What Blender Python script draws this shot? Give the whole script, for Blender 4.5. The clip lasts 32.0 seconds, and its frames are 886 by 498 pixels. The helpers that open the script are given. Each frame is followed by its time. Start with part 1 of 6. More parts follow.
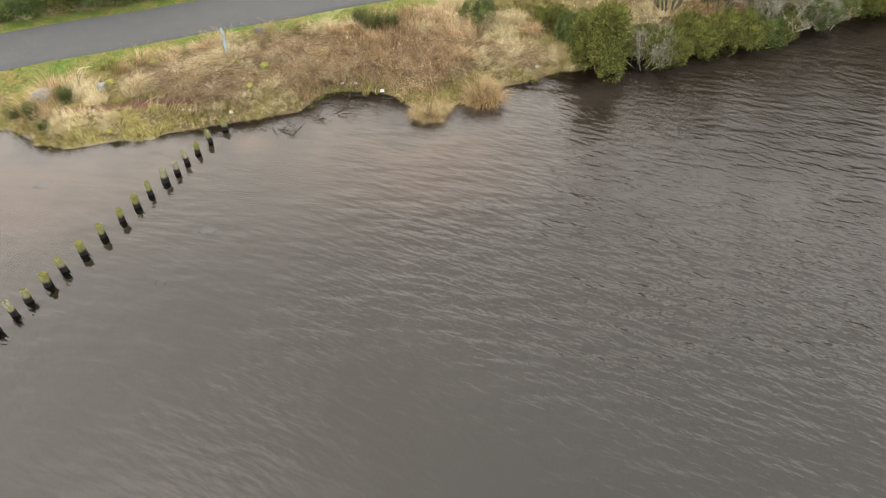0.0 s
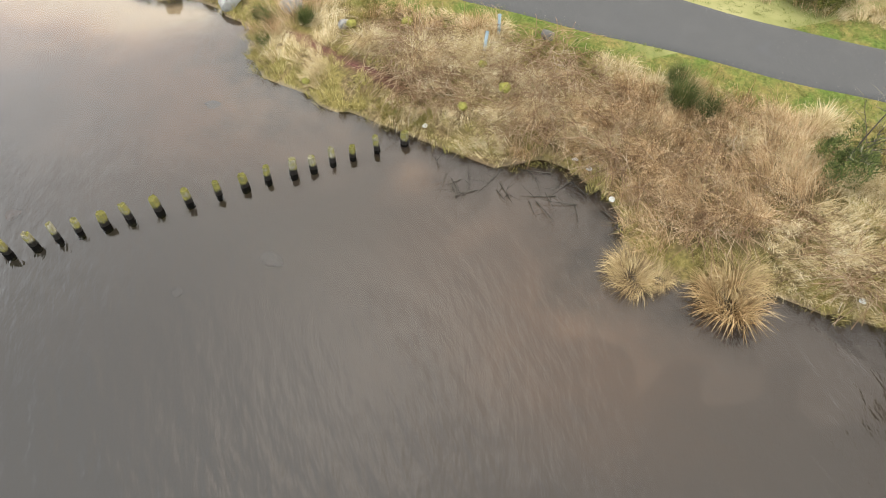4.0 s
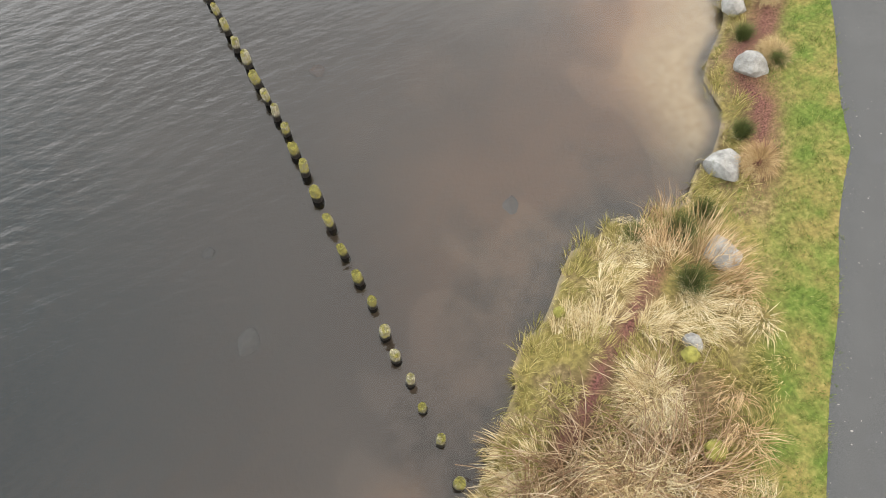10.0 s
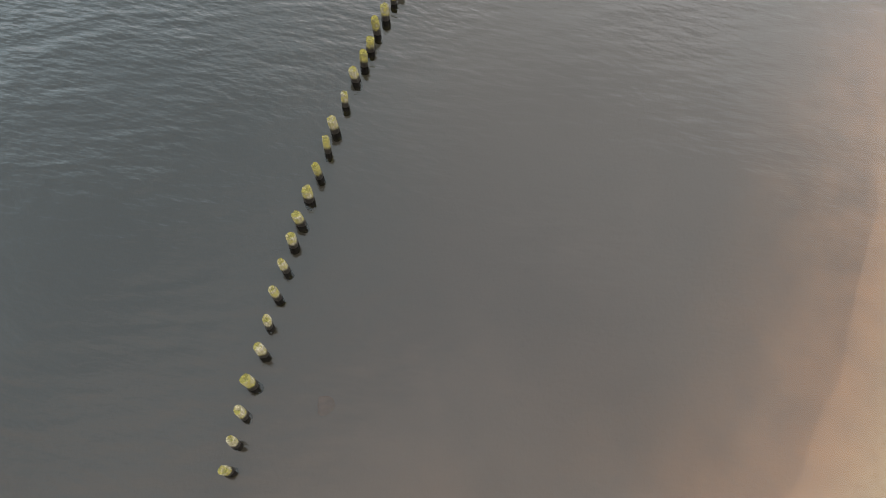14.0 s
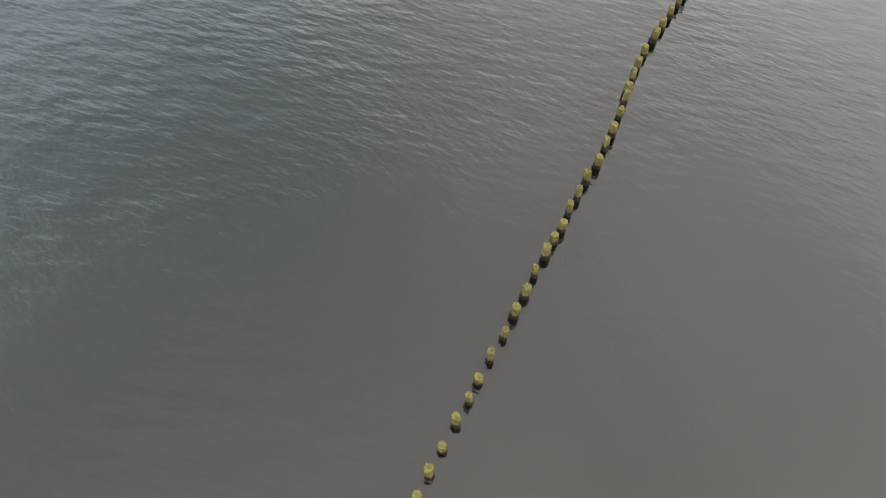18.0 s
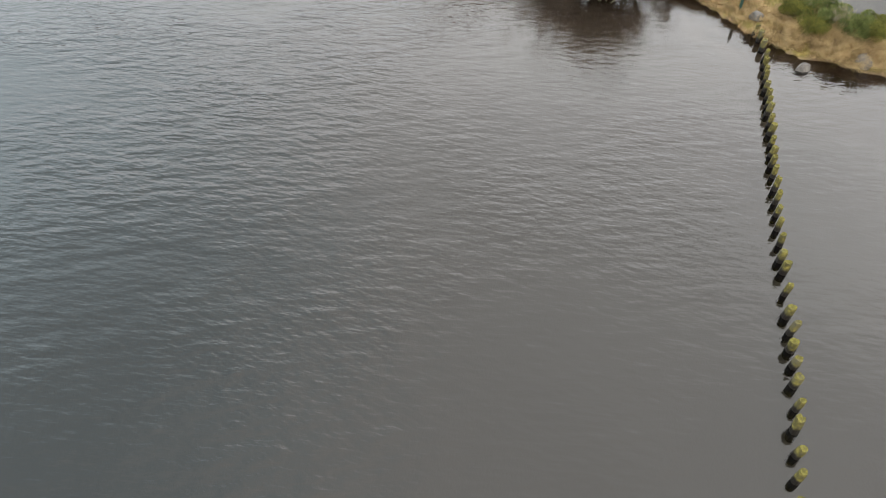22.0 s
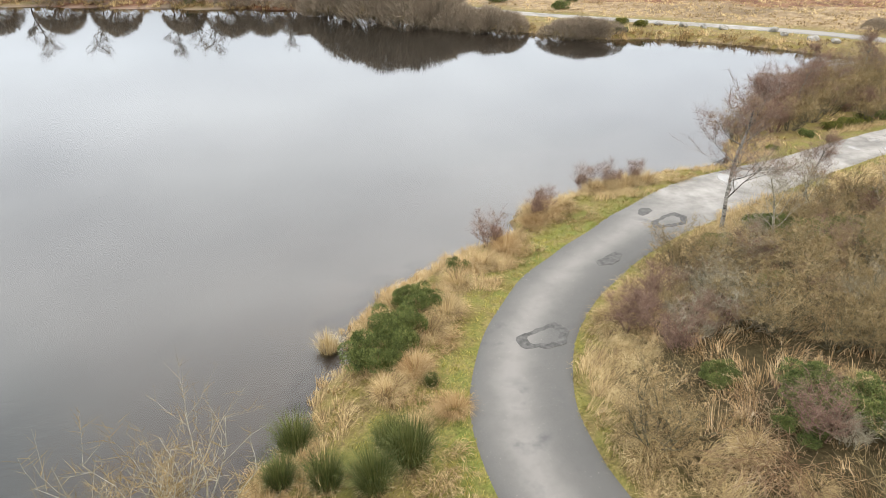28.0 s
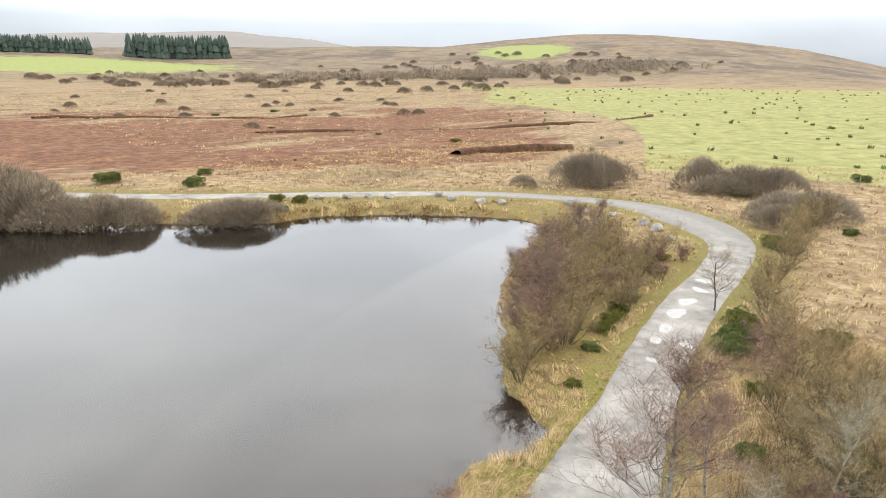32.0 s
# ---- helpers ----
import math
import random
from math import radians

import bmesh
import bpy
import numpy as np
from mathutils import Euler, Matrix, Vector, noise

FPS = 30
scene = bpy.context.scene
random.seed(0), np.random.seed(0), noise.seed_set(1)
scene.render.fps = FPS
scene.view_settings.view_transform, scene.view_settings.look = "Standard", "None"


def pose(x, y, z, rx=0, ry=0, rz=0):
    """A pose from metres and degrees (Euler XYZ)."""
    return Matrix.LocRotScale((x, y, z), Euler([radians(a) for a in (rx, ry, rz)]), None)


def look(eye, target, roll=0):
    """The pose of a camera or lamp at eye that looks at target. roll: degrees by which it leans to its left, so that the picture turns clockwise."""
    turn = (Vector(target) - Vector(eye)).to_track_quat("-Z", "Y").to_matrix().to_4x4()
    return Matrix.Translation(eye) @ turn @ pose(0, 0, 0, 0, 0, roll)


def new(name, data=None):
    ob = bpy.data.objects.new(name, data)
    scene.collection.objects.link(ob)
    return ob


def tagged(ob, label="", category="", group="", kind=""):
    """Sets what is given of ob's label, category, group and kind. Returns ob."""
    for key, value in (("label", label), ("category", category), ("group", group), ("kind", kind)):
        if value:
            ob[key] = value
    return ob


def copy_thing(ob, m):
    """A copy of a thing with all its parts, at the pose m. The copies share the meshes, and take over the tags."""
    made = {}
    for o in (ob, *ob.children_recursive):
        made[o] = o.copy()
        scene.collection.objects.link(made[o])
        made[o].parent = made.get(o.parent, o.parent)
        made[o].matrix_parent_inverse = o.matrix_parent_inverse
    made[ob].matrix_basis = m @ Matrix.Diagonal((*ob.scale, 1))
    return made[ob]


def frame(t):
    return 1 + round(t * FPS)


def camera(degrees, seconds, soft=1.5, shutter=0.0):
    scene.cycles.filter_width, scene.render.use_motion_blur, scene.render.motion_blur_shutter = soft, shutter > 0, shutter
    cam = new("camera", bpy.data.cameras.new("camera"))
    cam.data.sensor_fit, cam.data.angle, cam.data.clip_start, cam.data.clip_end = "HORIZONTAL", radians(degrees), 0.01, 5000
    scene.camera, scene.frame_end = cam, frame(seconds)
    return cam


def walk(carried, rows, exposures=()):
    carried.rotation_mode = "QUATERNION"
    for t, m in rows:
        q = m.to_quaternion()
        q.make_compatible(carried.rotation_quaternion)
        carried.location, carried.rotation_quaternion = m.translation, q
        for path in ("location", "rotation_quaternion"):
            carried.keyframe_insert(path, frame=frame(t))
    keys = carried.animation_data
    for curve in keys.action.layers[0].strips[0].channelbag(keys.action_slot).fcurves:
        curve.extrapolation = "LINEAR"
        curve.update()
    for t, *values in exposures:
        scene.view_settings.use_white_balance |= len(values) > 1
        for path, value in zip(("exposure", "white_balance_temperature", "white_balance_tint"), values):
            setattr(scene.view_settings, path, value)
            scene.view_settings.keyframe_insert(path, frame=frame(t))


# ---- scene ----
cam = camera(67.3, 32.0, soft=0.95)
PATH = [
    (0.0, (-13.98, 18.11, 14.81), (-10.969, 11.629, 7.822), -0.30),
    (0.5, (-14.18, 16.20, 14.78), (-10.664, 10.113, 7.665), -0.32),
    (1.0, (-14.21, 14.33, 14.75), (-10.150, 8.747, 7.518), -0.31),
    (1.5, (-14.14, 12.63, 14.74), (-9.639, 7.575, 7.377), -0.34),
    (2.0, (-13.90, 10.99, 14.69), (-9.035, 6.501, 7.191), -0.26),
    (2.5, (-13.56, 9.51, 14.61), (-8.387, 5.612, 6.995), -0.08),
    (3.0, (-13.09, 8.12, 14.47), (-7.637, 4.879, 6.742), 0.26),
    (3.5, (-12.51, 7.00, 14.47), (-6.880, 4.338, 6.645), 0.45),
    (5.5, (-8.59, 2.55, 14.32), (-3.062, 2.410, 5.991), -0.52),
    (6.0, (-7.37, 1.80, 14.24), (-1.963, 2.298, 5.835), -0.41),
    (6.5, (-5.99, 1.22, 14.13), (-0.789, 2.299, 5.658), -0.28),
    (7.0, (-4.66, 0.74, 14.04), (0.222, 2.451, 5.479), -0.07),
    (7.5, (-3.41, 0.37, 13.98), (1.081, 2.623, 5.328), 0.06),
    (8.0, (-2.17, 0.14, 13.94), (1.838, 2.884, 5.202), 0.12),
    (8.5, (-1.09, 0.03, 13.96), (2.440, 3.188, 5.152), 0.06),
    (9.0, (-0.00, 0.00, 14.00), (2.995, 3.570, 5.152), 0.00),
    (9.5, (1.01, 0.16, 14.02), (3.459, 3.982, 5.115), -0.04),
    (10.0, (1.96, 0.42, 14.09), (3.828, 4.436, 5.129), -0.04),
    (10.5, (2.77, 0.76, 14.23), (4.083, 4.860, 5.207), -0.06),
    (11.0, (3.56, 1.29, 14.36), (4.504, 5.353, 5.274), -0.16),
    (11.5, (4.38, 2.09, 14.53), (4.967, 6.133, 5.399), -0.18),
    (12.0, (5.08, 3.32, 14.65), (5.213, 7.389, 5.518), -0.05),
    (12.5, (5.81, 4.79, 14.69), (5.667, 8.891, 5.573), -0.04),
    (13.0, (6.50, 6.58, 14.62), (6.019, 10.768, 5.555), 0.03),
    (13.5, (6.97, 8.34, 14.56), (6.143, 12.619, 5.558), 0.08),
    (14.0, (7.51, 10.33, 14.50), (6.441, 14.776, 5.602), 0.06),
    (14.5, (7.87, 12.26, 14.47), (6.624, 16.857, 5.676), -0.01),
    (16.5, (6.71, 22.44, 15.56), (4.844, 26.431, 6.586), -0.03),
    (17.0, (6.04, 25.42, 15.42), (4.080, 29.656, 6.580), -0.02),
    (18.0, (4.69, 30.90, 15.46), (2.542, 35.649, 6.928), 0.01),
    (18.5, (3.83, 33.84, 15.48), (1.661, 38.786, 7.062), 0.02),
    (19.0, (2.93, 36.85, 15.50), (0.741, 42.025, 7.228), 0.05),
    (19.5, (2.18, 39.78, 15.51), (0.156, 45.215, 7.363), 0.04),
    (20.0, (1.38, 42.83, 15.51), (-0.368, 48.566, 7.503), -0.01),
    (20.5, (0.60, 45.81, 15.49), (-0.863, 51.819, 7.638), -0.06),
    (21.0, (-0.10, 48.71, 15.48), (-1.334, 54.982, 7.791), -0.08),
    (21.5, (-0.69, 51.50, 15.47), (-1.778, 58.043, 7.985), -0.05),
    (22.0, (-1.14, 54.25, 15.42), (-2.084, 61.008, 8.116), -0.02),
    (22.5, (-1.48, 57.10, 15.32), (-2.341, 64.045, 8.173), 0.01),
    (23.0, (-1.78, 59.90, 15.18), (-2.513, 67.087, 8.263), 0.03),
    (23.5, (-2.15, 62.49, 15.01), (-2.659, 69.921, 8.332), 0.02),
    (24.0, (-2.52, 65.05, 14.88), (-2.891, 72.754, 8.510), 0.05),
    (24.5, (-2.79, 67.54, 14.79), (-3.081, 75.475, 8.714), 0.19),
    (26.5, (-3.55, 79.07, 15.22), (-2.771, 87.538, 9.961), 0.14),
    (27.0, (-3.45, 81.96, 15.28), (-2.282, 90.532, 10.266), 0.13),
    (27.5, (-3.29, 84.78, 15.33), (-1.695, 93.407, 10.527), 0.10),
    (28.0, (-3.00, 87.64, 15.36), (-0.861, 96.292, 10.824), -0.02),
    (28.5, (-2.58, 90.29, 15.36), (0.018, 98.937, 11.063), -0.16),
    (29.0, (-1.99, 93.03, 15.37), (1.239, 101.592, 11.333), -0.28),
    (29.5, (-1.37, 95.63, 15.34), (2.450, 104.060, 11.551), -0.28),
    (30.0, (-0.69, 98.34, 15.37), (3.744, 106.580, 11.839), -0.23),
    (30.5, (0.05, 100.82, 15.37), (5.125, 108.781, 12.079), -0.15),
    (31.0, (1.00, 103.29, 15.48), (6.743, 110.906, 12.453), -0.01),
    (31.5, (2.01, 105.69, 15.57), (8.345, 112.903, 12.788), 0.17),
    (32.0, (3.02, 108.10, 15.67), (9.933, 114.869, 13.150), 0.34),
]
walk(cam, [(t, look(eye, aim, lean)) for t, eye, aim, lean in PATH])

# ---- light: a bright overcast day ----
world = bpy.data.worlds.new("overcast_sky")
scene.world = world
world.use_nodes = True
SUN_UP, SUN_TURN = radians(62), radians(100)


def sky_nodes():
    nt = world.node_tree
    nt.nodes.clear()
    out = nt.nodes.new("ShaderNodeOutputWorld")
    bg = nt.nodes.new("ShaderNodeBackground")
    sky = nt.nodes.new("ShaderNodeTexSky")
    sky.sky_type = "NISHITA"
    sky.sun_disc = False
    sky.sun_elevation, sky.sun_rotation = SUN_UP, SUN_TURN
    sky.dust_density, sky.air_density = 3.0, 1.0
    sat = nt.nodes.new("ShaderNodeHueSaturation")
    sat.inputs["Saturation"].default_value = 0.35
    sat.inputs["Value"].default_value = 1.0
    nt.links.new(sky.outputs[0], sat.inputs["Color"])
    # a layer of thin cloud
    co = nt.nodes.new("ShaderNodeTexCoord")
    mp = nt.nodes.new("ShaderNodeMapping")
    mp.inputs["Scale"].default_value = (1.0, 1.0, 2.6)
    cl = nt.nodes.new("ShaderNodeTexNoise")
    cl.inputs["Scale"].default_value, cl.inputs["Detail"].default_value = 2.2, 6
    ramp = nt.nodes.new("ShaderNodeValToRGB")
    ramp.color_ramp.elements[0].position, ramp.color_ramp.elements[0].color = 0.3, (6.45, 6.75, 7.1, 1)
    ramp.color_ramp.elements[1].position, ramp.color_ramp.elements[1].color = 0.7, (9.75, 10.1, 10.35, 1)
    nt.links.new(co.outputs["Generated"], mp.inputs[0])
    nt.links.new(mp.outputs[0], cl.inputs["Vector"])
    nt.links.new(cl.outputs[0], ramp.inputs[0])
    mix = nt.nodes.new("ShaderNodeMix")
    mix.data_type = "RGBA"
    mix.inputs[0].default_value = 0.72
    nt.links.new(sat.outputs[0], mix.inputs[6])
    nt.links.new(ramp.outputs[0], mix.inputs[7])
    # the cloud is thinnest, and brightest, low down
    sep = nt.nodes.new("ShaderNodeSeparateXYZ")
    nt.links.new(co.outputs["Generated"], sep.inputs[0])
    grad = nt.nodes.new("ShaderNodeValToRGB")
    stops = ((0.0, 0.5), (0.07, 0.62), (0.16, 1.4), (0.25, 1.85), (0.5, 2.65), (0.76, 1.33), (1.0, 1.25))
    el = grad.color_ramp.elements
    for at in (0.1, 0.2, 0.3, 0.5, 0.7):
        el.new(at)
    for e, (at, v) in zip(el, stops):
        cool = 0.04 * math.cos(math.pi * min(at / 0.5, 1.0))
        e.position, e.color = at, (v * (1 - cool), v, v * (1 + 1.3 * cool), 1)
    nt.links.new(sep.outputs[2], grad.inputs[0])
    mul = nt.nodes.new("ShaderNodeMix")
    mul.data_type, mul.blend_type = "RGBA", "MULTIPLY"
    mul.inputs[0].default_value = 1.0
    nt.links.new(mix.outputs[2], mul.inputs[6])
    nt.links.new(grad.outputs[0], mul.inputs[7])
    last = mul.outputs[2]
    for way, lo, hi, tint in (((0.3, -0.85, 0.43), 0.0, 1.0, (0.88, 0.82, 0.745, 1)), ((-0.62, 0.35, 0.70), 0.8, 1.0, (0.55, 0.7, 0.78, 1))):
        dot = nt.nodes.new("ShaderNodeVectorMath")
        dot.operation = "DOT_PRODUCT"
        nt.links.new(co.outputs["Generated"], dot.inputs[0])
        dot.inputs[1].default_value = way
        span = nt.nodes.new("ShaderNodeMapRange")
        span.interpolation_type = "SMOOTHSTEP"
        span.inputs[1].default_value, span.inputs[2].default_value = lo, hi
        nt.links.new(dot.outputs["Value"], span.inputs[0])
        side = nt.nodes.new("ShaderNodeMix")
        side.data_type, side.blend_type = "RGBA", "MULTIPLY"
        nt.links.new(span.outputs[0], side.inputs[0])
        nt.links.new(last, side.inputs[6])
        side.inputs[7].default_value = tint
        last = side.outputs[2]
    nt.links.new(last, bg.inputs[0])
    bg.inputs[1].default_value = 0.215
    nt.links.new(bg.outputs[0], out.inputs[0])


sky_nodes()
sun = new("sun", bpy.data.lights.new("sun", "SUN"))
sun.data.energy, sun.data.angle, sun.data.color = 0.6, radians(120), (1.0, 0.96, 0.9)
sun.matrix_world = look((0, 0, 60), Vector((0, 0, 60)) - Vector((math.sin(SUN_TURN) * math.cos(SUN_UP), math.cos(SUN_TURN) * math.cos(SUN_UP), math.sin(SUN_UP))))
scene.view_settings.exposure = 0.0


# ---- materials ----
class Nodes:
    """A small builder of node trees."""

    def __init__(self, name):
        self.mat = bpy.data.materials.new(name)
        self.mat.use_nodes = True
        self.t = self.mat.node_tree
        self.t.nodes.clear()
        self.out = self.add("ShaderNodeOutputMaterial")

    def add(self, kind, **values):
        n = self.t.nodes.new(kind)
        for k, v in values.items():
            n.inputs[k.replace("_", " ")].default_value = v
        return n

    def link(self, a, b):
        self.t.links.new(a, b)

    def position(self):
        return self.add("ShaderNodeNewGeometry").outputs["Position"]

    def noise(self, scale, detail=4, rough=0.55, vector=None, stretch=None):
        n = self.add("ShaderNodeTexNoise", Scale=scale, Detail=detail, Roughness=rough)
        v = vector or self.position()
        if stretch:
            m = self.add("ShaderNodeMapping", Scale=stretch)
            self.link(v, m.inputs[0])
            v = m.outputs[0]
        self.link(v, n.inputs["Vector"])
        return n.outputs[0]

    def ramp(self, fac, stops):
        r = self.add("ShaderNodeValToRGB")
        e = r.color_ramp.elements
        while len(e) < len(stops):
            e.new(0.5)
        for el, (p, c) in zip(e, stops):
            el.position = p
            el.color = (*c, 1) if len(c) == 3 else c
        self.link(fac, r.inputs[0])
        return r.outputs[0]

    def value(self, fac, a, b, lo=0.0, hi=1.0):
        m = self.add("ShaderNodeMapRange")
        m.inputs[1].default_value, m.inputs[2].default_value = a, b
        m.inputs[3].default_value, m.inputs[4].default_value = lo, hi
        self.link(fac, m.inputs[0])
        return m.outputs[0]

    def mix(self, fac, a, b, blend="MIX"):
        m = self.add("ShaderNodeMix")
        m.data_type, m.blend_type = "RGBA", blend
        for slot, v in ((0, fac), (6, a), (7, b)):
            if isinstance(v, (int, float)):
                m.inputs[slot].default_value = v
            elif isinstance(v, tuple):
                m.inputs[slot].default_value = (*v, 1)
            else:
                self.link(v, m.inputs[slot])
        return m.outputs[2]

    def math(self, op, a, b=0.0):
        m = self.add("ShaderNodeMath")
        m.operation = op
        for i, v in enumerate((a, b)):
            if isinstance(v, (int, float)):
                m.inputs[i].default_value = v
            else:
                self.link(v, m.inputs[i])
        return m.outputs[0]

    def attribute(self, name):
        n = self.add("ShaderNodeAttribute")
        n.attribute_name = name
        return n.outputs["Fac"]

    def bump(self, height, strength, distance, normal=None):
        b = self.add("ShaderNodeBump", Strength=strength, Distance=distance)
        self.link(height, b.inputs["Height"])
        if normal:
            self.link(normal, b.inputs["Normal"])
        return b.outputs[0]

    def surface(self, color, rough=0.85, normal=None, specular=0.3, metal=0.0):
        p = self.add("ShaderNodeBsdfPrincipled", Metallic=metal)
        p.inputs["Specular IOR Level"].default_value = specular
        for k, v in (("Base Color", color), ("Roughness", rough)):
            if isinstance(v, tuple):
                p.inputs[k].default_value = (*v, 1)
            elif isinstance(v, (int, float)):
                p.inputs[k].default_value = v
            else:
                self.link(v, p.inputs[k])
        if normal:
            self.link(normal, p.inputs["Normal"])
        self.link(p.outputs[0], self.out.inputs[0])
        return self.mat


def ground_material():
    m = Nodes("grassland_and_lake_bed")
    fine = m.noise(9.0, 6, 0.65)
    mid = m.noise(1.1, 5)
    wide = m.noise(0.12, 4)
    far = m.noise(0.02, 6, 0.6)
    straw = m.ramp(fine, [(0.25, (0.06, 0.042, 0.02)), (0.5, (0.16, 0.115, 0.055)), (0.75, (0.34, 0.26, 0.14))])
    moss = m.ramp(fine, [(0.25, (0.085, 0.07, 0.024)), (0.55, (0.21, 0.17, 0.055)), (0.8, (0.35, 0.27, 0.11))])
    lawn = m.ramp(fine, [(0.25, (0.04, 0.06, 0.012)), (0.55, (0.1, 0.14, 0.027)), (0.8, (0.21, 0.22, 0.06))])
    bank = m.mix(m.value(mid, 0.42, 0.6), moss, straw)
    # the verge beside the road: short green grass
    c = m.mix(m.attribute("verge"), bank, m.mix(m.value(mid, 0.4, 0.65), lawn, moss))
    # moor
    heather = m.ramp(m.noise(0.5, 8, 0.7), [(0.3, (0.05, 0.024, 0.014)), (0.5, (0.14, 0.066, 0.036)), (0.7, (0.25, 0.135, 0.07))])
    pale = m.ramp(m.noise(0.7, 8, 0.7), [(0.3, (0.1, 0.066, 0.036)), (0.5, (0.23, 0.165, 0.095)), (0.72, (0.4, 0.315, 0.2))])
    pale = m.mix(m.value(m.noise(0.035, 7, 0.68, stretch=(1.0, 2.2, 1.0)), 0.5, 0.62, 0.0, 0.85), pale, m.ramp(m.noise(0.3, 8, 0.7), [(0.3, (0.07, 0.05, 0.03)), (0.7, (0.2, 0.14, 0.08))]))
    field = m.ramp(m.noise(0.25, 8, 0.7), [(0.3, (0.14, 0.145, 0.05)), (0.5, (0.225, 0.225, 0.085)), (0.7, (0.32, 0.3, 0.135))])
    c = m.mix(m.attribute("moor"), c, pale)
    edge = m.noise(0.06, 6, 0.6, stretch=(1, 1, 1))
    c = m.mix(m.value(m.math("ADD", m.attribute("heather"), m.math("MULTIPLY", m.math("SUBTRACT", m.noise(0.045, 8, 0.68, stretch=(0.8, 2.0, 1.0)), 0.5), 2.6)), 0.4, 0.62), c, heather)
    c = m.mix(m.value(m.math("ADD", m.attribute("field"), m.math("MULTIPLY", m.math("SUBTRACT", edge, 0.5), 0.5)), 0.45, 0.55), c, field)
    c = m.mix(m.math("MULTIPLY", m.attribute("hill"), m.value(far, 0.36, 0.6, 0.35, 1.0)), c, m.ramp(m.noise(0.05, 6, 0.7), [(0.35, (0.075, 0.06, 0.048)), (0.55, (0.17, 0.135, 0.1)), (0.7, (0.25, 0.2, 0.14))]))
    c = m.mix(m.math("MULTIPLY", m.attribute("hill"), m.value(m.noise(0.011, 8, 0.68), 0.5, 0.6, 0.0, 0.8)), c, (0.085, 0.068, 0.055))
    # distance haze is put into the colour: the far fell fades to grey
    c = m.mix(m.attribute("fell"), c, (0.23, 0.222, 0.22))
    c = m.mix(m.value(m.math("ADD", m.attribute("pasture"), m.math("MULTIPLY", m.math("SUBTRACT", edge, 0.5), 0.7)), 0.45, 0.55), c, m.mix(0.5, field, (0.22, 0.28, 0.08)))
    # brown leaf litter; shade beneath shrubs and canes is put into its dark tone
    c = m.mix(m.attribute("shaded_litter"), c, m.ramp(fine, [(0.3, (0.025, 0.02, 0.01)), (0.6, (0.075, 0.058, 0.028)), (0.8, (0.15, 0.115, 0.055))]))
    # leaf litter on the point
    c = m.mix(m.attribute("litter"), c, m.ramp(m.noise(24, 3), [(0.35, (0.05, 0.018, 0.016)), (0.65, (0.2, 0.085, 0.075))]))
    # the bed of the lake: pale sand at the margin, rusty silt, then grey peat mud
    deep = m.math("ADD", m.attribute("depth"), m.math("MULTIPLY", m.math("SUBTRACT", m.noise(0.45, 5, 0.65), 0.5), 0.35))
    stones = m.noise(7.0, 3, 0.6)
    bed = m.ramp(deep, [(0.0, (0.13, 0.11, 0.09)), (0.05, (0.21, 0.155, 0.112)), (0.13, (0.3, 0.195, 0.13)), (0.32, (0.185, 0.14, 0.112)), (0.55, (0.11, 0.1, 0.095)), (1.0, (0.06, 0.075, 0.08))])
    peat = m.ramp(deep, [(0.0, (0.06, 0.04, 0.028)), (0.08, (0.145, 0.113, 0.092)), (0.3, (0.145, 0.122, 0.105)), (0.6, (0.128, 0.117, 0.105)), (1.0, (0.128, 0.12, 0.108))])
    bed = m.mix(m.attribute("rust"), peat, bed)
    bed = m.mix(m.math("MULTIPLY", m.value(stones, 0.66, 0.72), m.value(m.attribute("murk"), 0.0, 0.5, 0.5, 0.0)), bed, (0.4, 0.27, 0.19))
    sand = m.ramp(m.noise(5.0, 5, 0.6), [(0.3, (0.56, 0.43, 0.27)), (0.7, (0.72, 0.59, 0.4))])
    bed = m.mix(m.math("MULTIPLY", m.attribute("ochre"), m.value(m.noise(0.8, 5), 0.3, 0.7, 0.35, 0.85)), bed, (0.52, 0.305, 0.165))
    bed = m.mix(m.attribute("beach"), bed, sand)
    # peaty water swallows light with depth: the mud below is paler than it looks from above
    gain = m.math("DIVIDE", 0.62, m.math("SUBTRACT", 0.5, m.math("MULTIPLY", m.attribute("murk"), 0.3)))
    bed = m.mix(1.0, bed, gain, "MULTIPLY")
    c = m.mix(m.attribute("wet"), c, bed)
    bump = m.bump(m.mix(0.5, fine, mid), 0.5, 0.06)
    return m.surface(c, 0.95, bump, 0.15)


